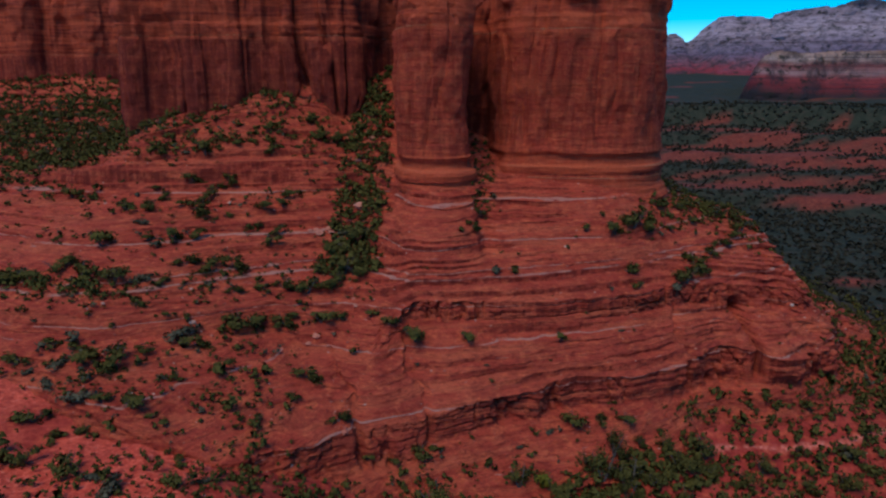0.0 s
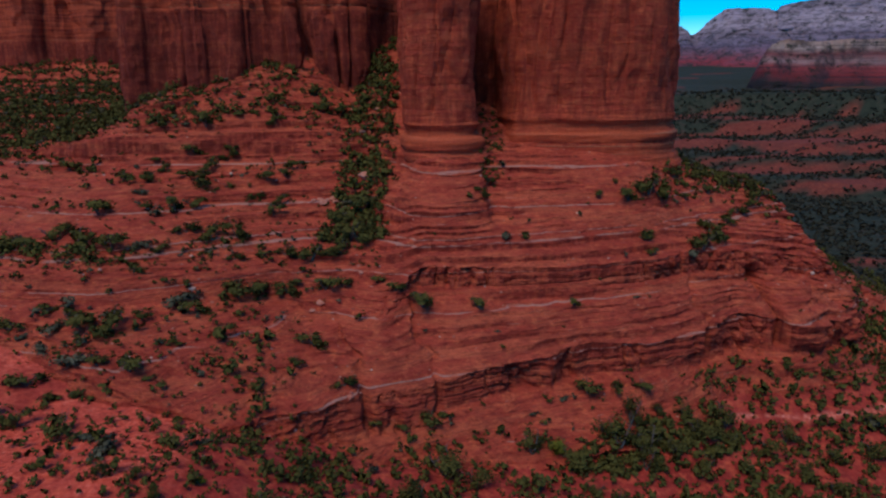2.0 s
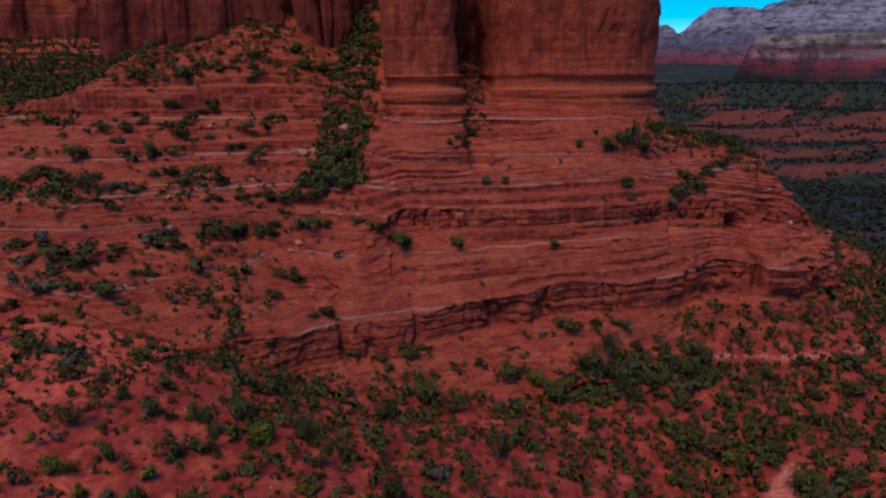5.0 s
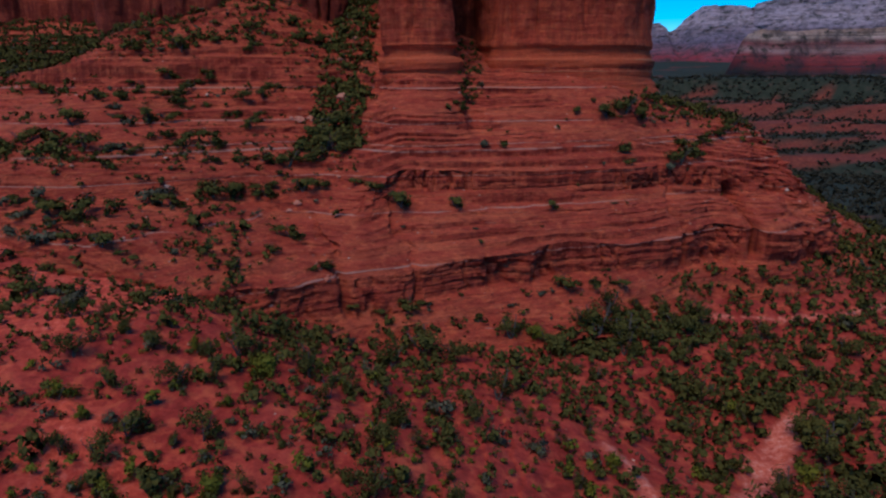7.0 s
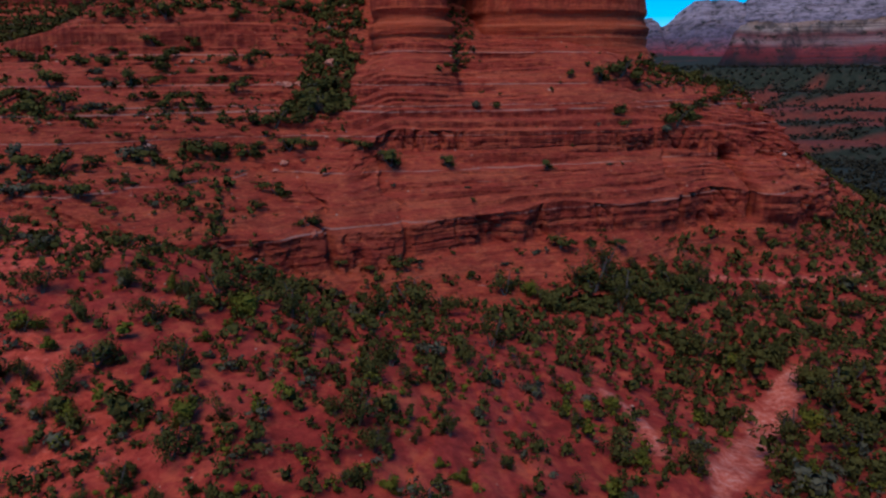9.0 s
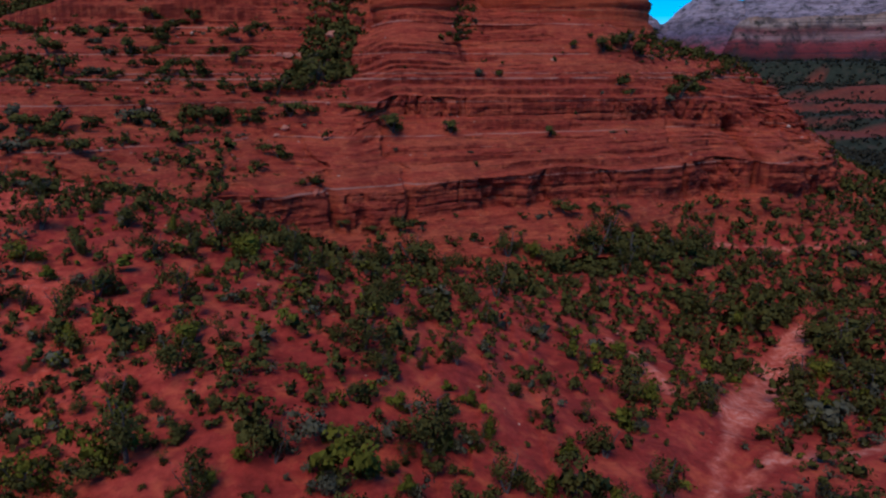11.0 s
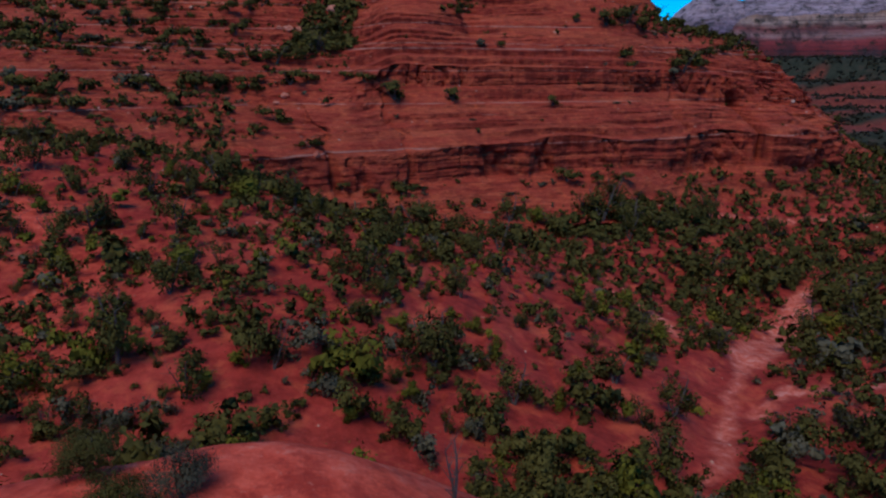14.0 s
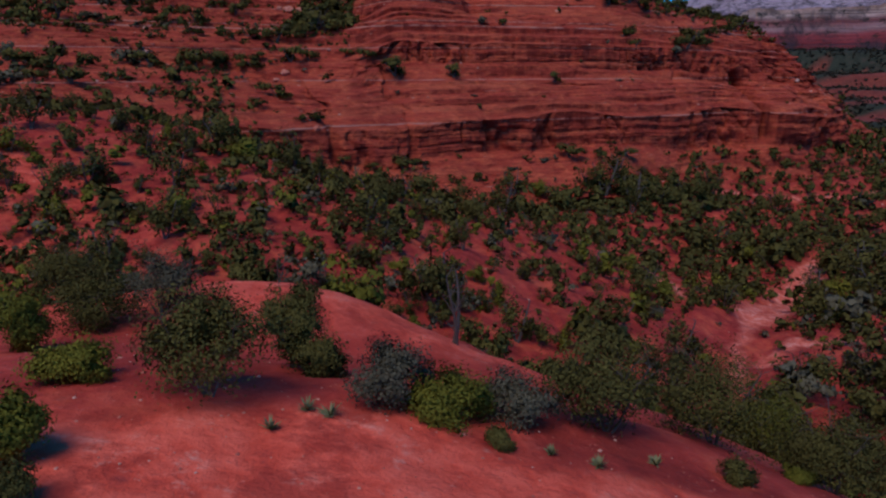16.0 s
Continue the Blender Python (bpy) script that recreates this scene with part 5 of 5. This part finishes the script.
# on the slopes before it
n = 17500
px, py = rs.uniform(-105, 150, n), rs.uniform(17, 235, n)
keep = 0.35 * smooth(-52, -36, px) * smooth(-4, -12, px) * smooth(66, 52, py) + 0.30 + 0.50 * smooth(-66, -46, px) * smooth(4, -12, px) * smooth(102, 88, py) + 0.85 * smooth(-0.15, 0.25, fbm(px / 16, py / 16, 0, 54)) * smooth(-0.45, -0.05, vnoise(px / 6, py / 6, 0, 58)) * smooth(-70, -40, px) + 1.2 * smooth(28, 52, px + 0.25 * (80 - py)) + 0.5 * smooth(95, 110, px) - 2.5 * near_line(px, py, WASH, 1.2 + 2.0 * smooth(50, 64, py)) - 0.7 * near_line(px, py, TRAIL, 3.5) - 0.6 * near_line(px, py, TRAIL_LOW, 3.0) - 0.7 * near_line(px, py, WASH_ARM, 3.0)
keep = keep * smooth(140, 125, py - 0.45 * np.clip(px, 0, 90)) + smooth(94, 102, px) * 0.9
ok = (rs.rand(n) < keep * 0.62) & (np.hypot(px + 6, py - 4) > 16.5) & (near_line(px, py, np.array([(-10, 17.5), (-4, 17.5), (2, 17)]), 4.5) < 0.2)
px, py = px[ok], py[ok]
# the close belts of brush on the slope and along the crest before the butte
sx, sy = rs.uniform(-78, 62, 5200), rs.uniform(22, 122, 5200)
belt = 0.30 * smooth(-0.3, 0.1, fbm(sx / 12, sy / 12, 0, 59)) * smooth(-60, -30, sx) + (0.30 + 0.45 * smooth(-65, -35, sx)) * np.exp(-((sy - 98 - 0.15 * sx) / 13.0) ** 2) * smooth(-0.4, 0.0, vnoise(sx / 7, sy / 7, 0, 60)) + 0.25 * smooth(5, 30, sx)
belt = belt - 2.5 * near_line(sx, sy, WASH, 1.2 + 2.0 * smooth(50, 64, sy)) - 0.9 * near_line(sx, sy, WASH_ARM, 3.0)
ok = (rs.rand(5200) < belt) & (sy > 27 - 0.1 * sx) & (sy < 118 + 0.3 * np.clip(sx, -60, 40))
px, py = np.r_[px, sx[ok]], np.r_[py, sy[ok]]
order = rs.permutation(len(px))
px, py = px[order], py[order]
slope_spots = np.array([surface(a, b)[:] for a, b in zip(px.tolist(), py.tolist())])
off_cliff = (slope_spots[:, 2] < 4 + 22 * smooth(-10, -40, px)) | (py < 100)
px, py, slope_spots = px[off_cliff], py[off_cliff], slope_spots[off_cliff]
wood_edge = smooth(20, 60, px)
wide = rs.gamma(3.0, 0.5, len(px)) + 0.5 + 1.3 * wood_edge * rs.rand(len(px))
mid_small = [crown_arrays(520 + i, 1.0, 1.0, 11, 8, 0.095, -0.08, 0.2) for i in range(6)]
brush = [(p - (0, 0, 0.05), w, w * rs.uniform(0.75, 1.35), rs.uniform(0, 6.28)) for p, w in zip(slope_spots, wide)]
close = [b for b in brush if math.hypot(b[0][0], b[0][1]) < 46 * U]
brush = [b for b in brush if math.hypot(b[0][0], b[0][1]) >= 46 * U]
distant = [b for b in brush if math.hypot(b[0][0], b[0][1]) >= 88 * U]
brush = [b for b in brush if math.hypot(b[0][0], b[0][1]) < 88 * U]
merged("distant_brush", far_small, distant, JUNIPER, "dark green brush round the foot of the butte", "brush")
k1, k2 = int(len(brush) * 0.74), int(len(brush) * 0.88)
merged("slope_brush", mid_small, brush[:k1], JUNIPER, "dark green brush scattered over the red slope", "brush")
merged("bright_slope_brush", mid_small, brush[k1:k2], BRIGHT, "yellow-green brush scattered over the red slope", "brush")
merged("grey_slope_brush", mid_small, brush[k2:], SAGE, "grey brush scattered over the red slope", "brush")

fine_brush = [crown_arrays(580 + i, 1.0, 1.0, 26, 16, 0.055, 0.0, 0.2) for i in range(8)]
k1, k2 = int(len(close) * 0.66), int(len(close) * 0.84)
merged("near_brush", fine_brush, close[:k1], JUNIPER, "dark green brush behind the bare dome", "brush")
merged("bright_near_brush", fine_brush, close[k1:k2], BRIGHT, "yellow-green brush behind the bare dome", "brush")
merged("grey_near_brush", fine_brush, close[k2:], SAGE, "grey brush behind the bare dome", "brush")

fx, fy = rs.uniform(1, 24, 120), rs.uniform(21, 37, 120)
ok = (near_line(fx, fy, WASH, 2.5) < 0.2) & (fx + fy > 27)
at = np.stack([fx, fy, ground_height(fx, fy)], -1)[ok] * U
merged("dome_foot_grove", fine_brush, [(p, q, q * rs.uniform(0.8, 1.3), rs.uniform(0, 6.28)) for p, q in zip(at, rs.uniform(1.6, 3.4, len(at)))], JUNIPER, "dense dark green junipers below the bare dome", "woodland")

# valley woodland
n = 11000
ang, rad = rs.uniform(0.18, 0.75, n), 170 + 760 * rs.rand(n) ** 0.75
vx, vy = np.sin(ang) * rad, np.cos(ang) * rad
gap = smooth(0.50, 0.62, fbm(vx / 110, vy / 13, 0, 23) + 0.48 * smooth(520, 620, rad) - 0.25 * smooth(830, 900, rad))
ok = (rs.rand(n) < 1 - 0.97 * gap) & ((vy > 205) | (vx > 140)) & (vx > 95 + 0.1 * vy)
vx, vy, rad = vx[ok], vy[ok], rad[ok]
far_wood = [crown_arrays(540 + i, 1.0, 1.0, 1, 4, 0.36, 0.0, 0.2) for i in range(5)]
vp = np.array([surface(a, b)[:] for a, b in zip(vx.tolist(), vy.tolist())])
wood = [(p, w, w * 0.8, a) for p, w, a in zip(vp, 2.4 + 2.4 * rs.rand(len(vp)) + rad * 0.0035, rs.uniform(0, 6.28, len(vp)))]
merged("valley_wood", far_wood, wood, WOODS, "dark green woodland covering the valley floor", "woodland")


# fallen stones
def stone_arrays(seed, rough=0.35):
    bm = bmesh.new()
    bmesh.ops.create_icosphere(bm, subdivisions=1, radius=0.5)
    rng = random.Random(seed)
    for v in bm.verts:
        v.co *= 1 + rng.uniform(-rough, rough * 0.6)
        v.co.z *= 0.7
    v, f = np.array([v.co[:] for v in bm.verts]), np.array([[q.index for q in p.verts] for p in bm.faces])
    bm.free()
    return v, f


shapes = [stone_arrays(600 + i) for i in range(8)]
sw = (area * smooth(0.4, 0.6, flat) * (0.15 + smooth(-30, -50, bx) * patch + 1.5 * np.exp(-((bx + 22) / 6.0) ** 2) + 1.5 * smooth(85, 92, bx) + 1.5 * smooth(225, 240, by) * smooth(-95, -110, bx)) * smooth(4, 6, bz))
sw = np.where((bx < -215) | (by > 350), 0, sw * np.where(bx < -105, 0.4, 1.0)).ravel()
pick = rs.choice(sw.size, 900, p=sw / sw.sum())
rubble = [(p * U, s, s, a) for p, s, a in zip(BUTTE.reshape(-1, 3)[pick], rs.gamma(2.0, 0.28, 900) + 0.2, rs.uniform(0, 6.28, 900))]
merged("butte_rubble", shapes, rubble, STONE, "pale and orange fallen stones on the ledges", "rubble")
qx, qy = rs.uniform(-70, 125, 1500), rs.uniform(15, 215, 1500)
ok = (qx > 80) | (rs.rand(1500) < 0.5)
qx, qy = qx[ok], qy[ok]
gp = np.array([surface(a, b)[:] for a, b in zip(qx.tolist(), qy.tolist())])
merged("slope_rubble", shapes, [(p, s, s, a) for p, s, a in zip(gp, rs.gamma(2.0, 0.16, len(gp)) + 0.12, rs.uniform(0, 6.28, len(gp)))], STONE, "small pale stones strewn over the red slope", "rubble")
qx, qy = rs.normal(-3, 4.5, 700), rs.normal(7.5, 2.5, 700)
gp = np.stack([qx, qy, ground_height(qx, qy)], -1) * U
merged("dome_gravel", shapes, [(p, s, s, a) for p, s, a in zip(gp, rs.gamma(1.5, 0.015, len(gp)) + 0.015, rs.uniform(0, 6.28, len(gp)))], STONE, "loose pale stones on the bare dome", "gravel")


def boulder(x, y, size, seed):
    bm = bmesh.new()
    bmesh.ops.create_icosphere(bm, subdivisions=3, radius=0.5)
    for v in bm.verts:
        q = v.co * 2.2 + Vector((seed, 0, 0))
        v.co *= 1 + 0.35 * noise.noise(q) + 0.12 * noise.noise(q * 3)
        v.co = Vector((round(v.co.x * 5) / 5 * 0.35 + v.co.x * 0.65, v.co.y, v.co.z * 0.8))
    me = bpy.data.meshes.new("boulder")
    bm.to_mesh(me)
    bm.free()
    me.materials.append(STONE)
    ob = tagged(new("boulder", me), "pale orange sandstone boulder in the gully", "boulder", "boulders in the gully")
    ob.matrix_basis = Matrix.Translation(surface(x, y) + Vector((0, 0, size * 0.2))) @ Matrix.Rotation(seed, 4, "Z") @ Matrix.Diagonal((size * 1.4, size, size * 0.9, 1))


for i, (x, y, s) in enumerate([(-22.6, 187.3, 4.2), (-31, 181, 2.4), (-34, 179, 2.0), (-35.5, 178, 1.6), (-33, 177.5, 2.8), (-30, 178.5, 1.8), (-18, 186, 1.6), (-27, 183, 1.5), (-24, 192, 1.8), (-28, 141, 2.2), (-29.5, 140, 1.4), (-20, 148, 1.4), (-26, 208, 2.0), (-22, 214, 2.2), (-30, 219, 1.6)]):
    boulder(x, y, s, 1.3 * i)
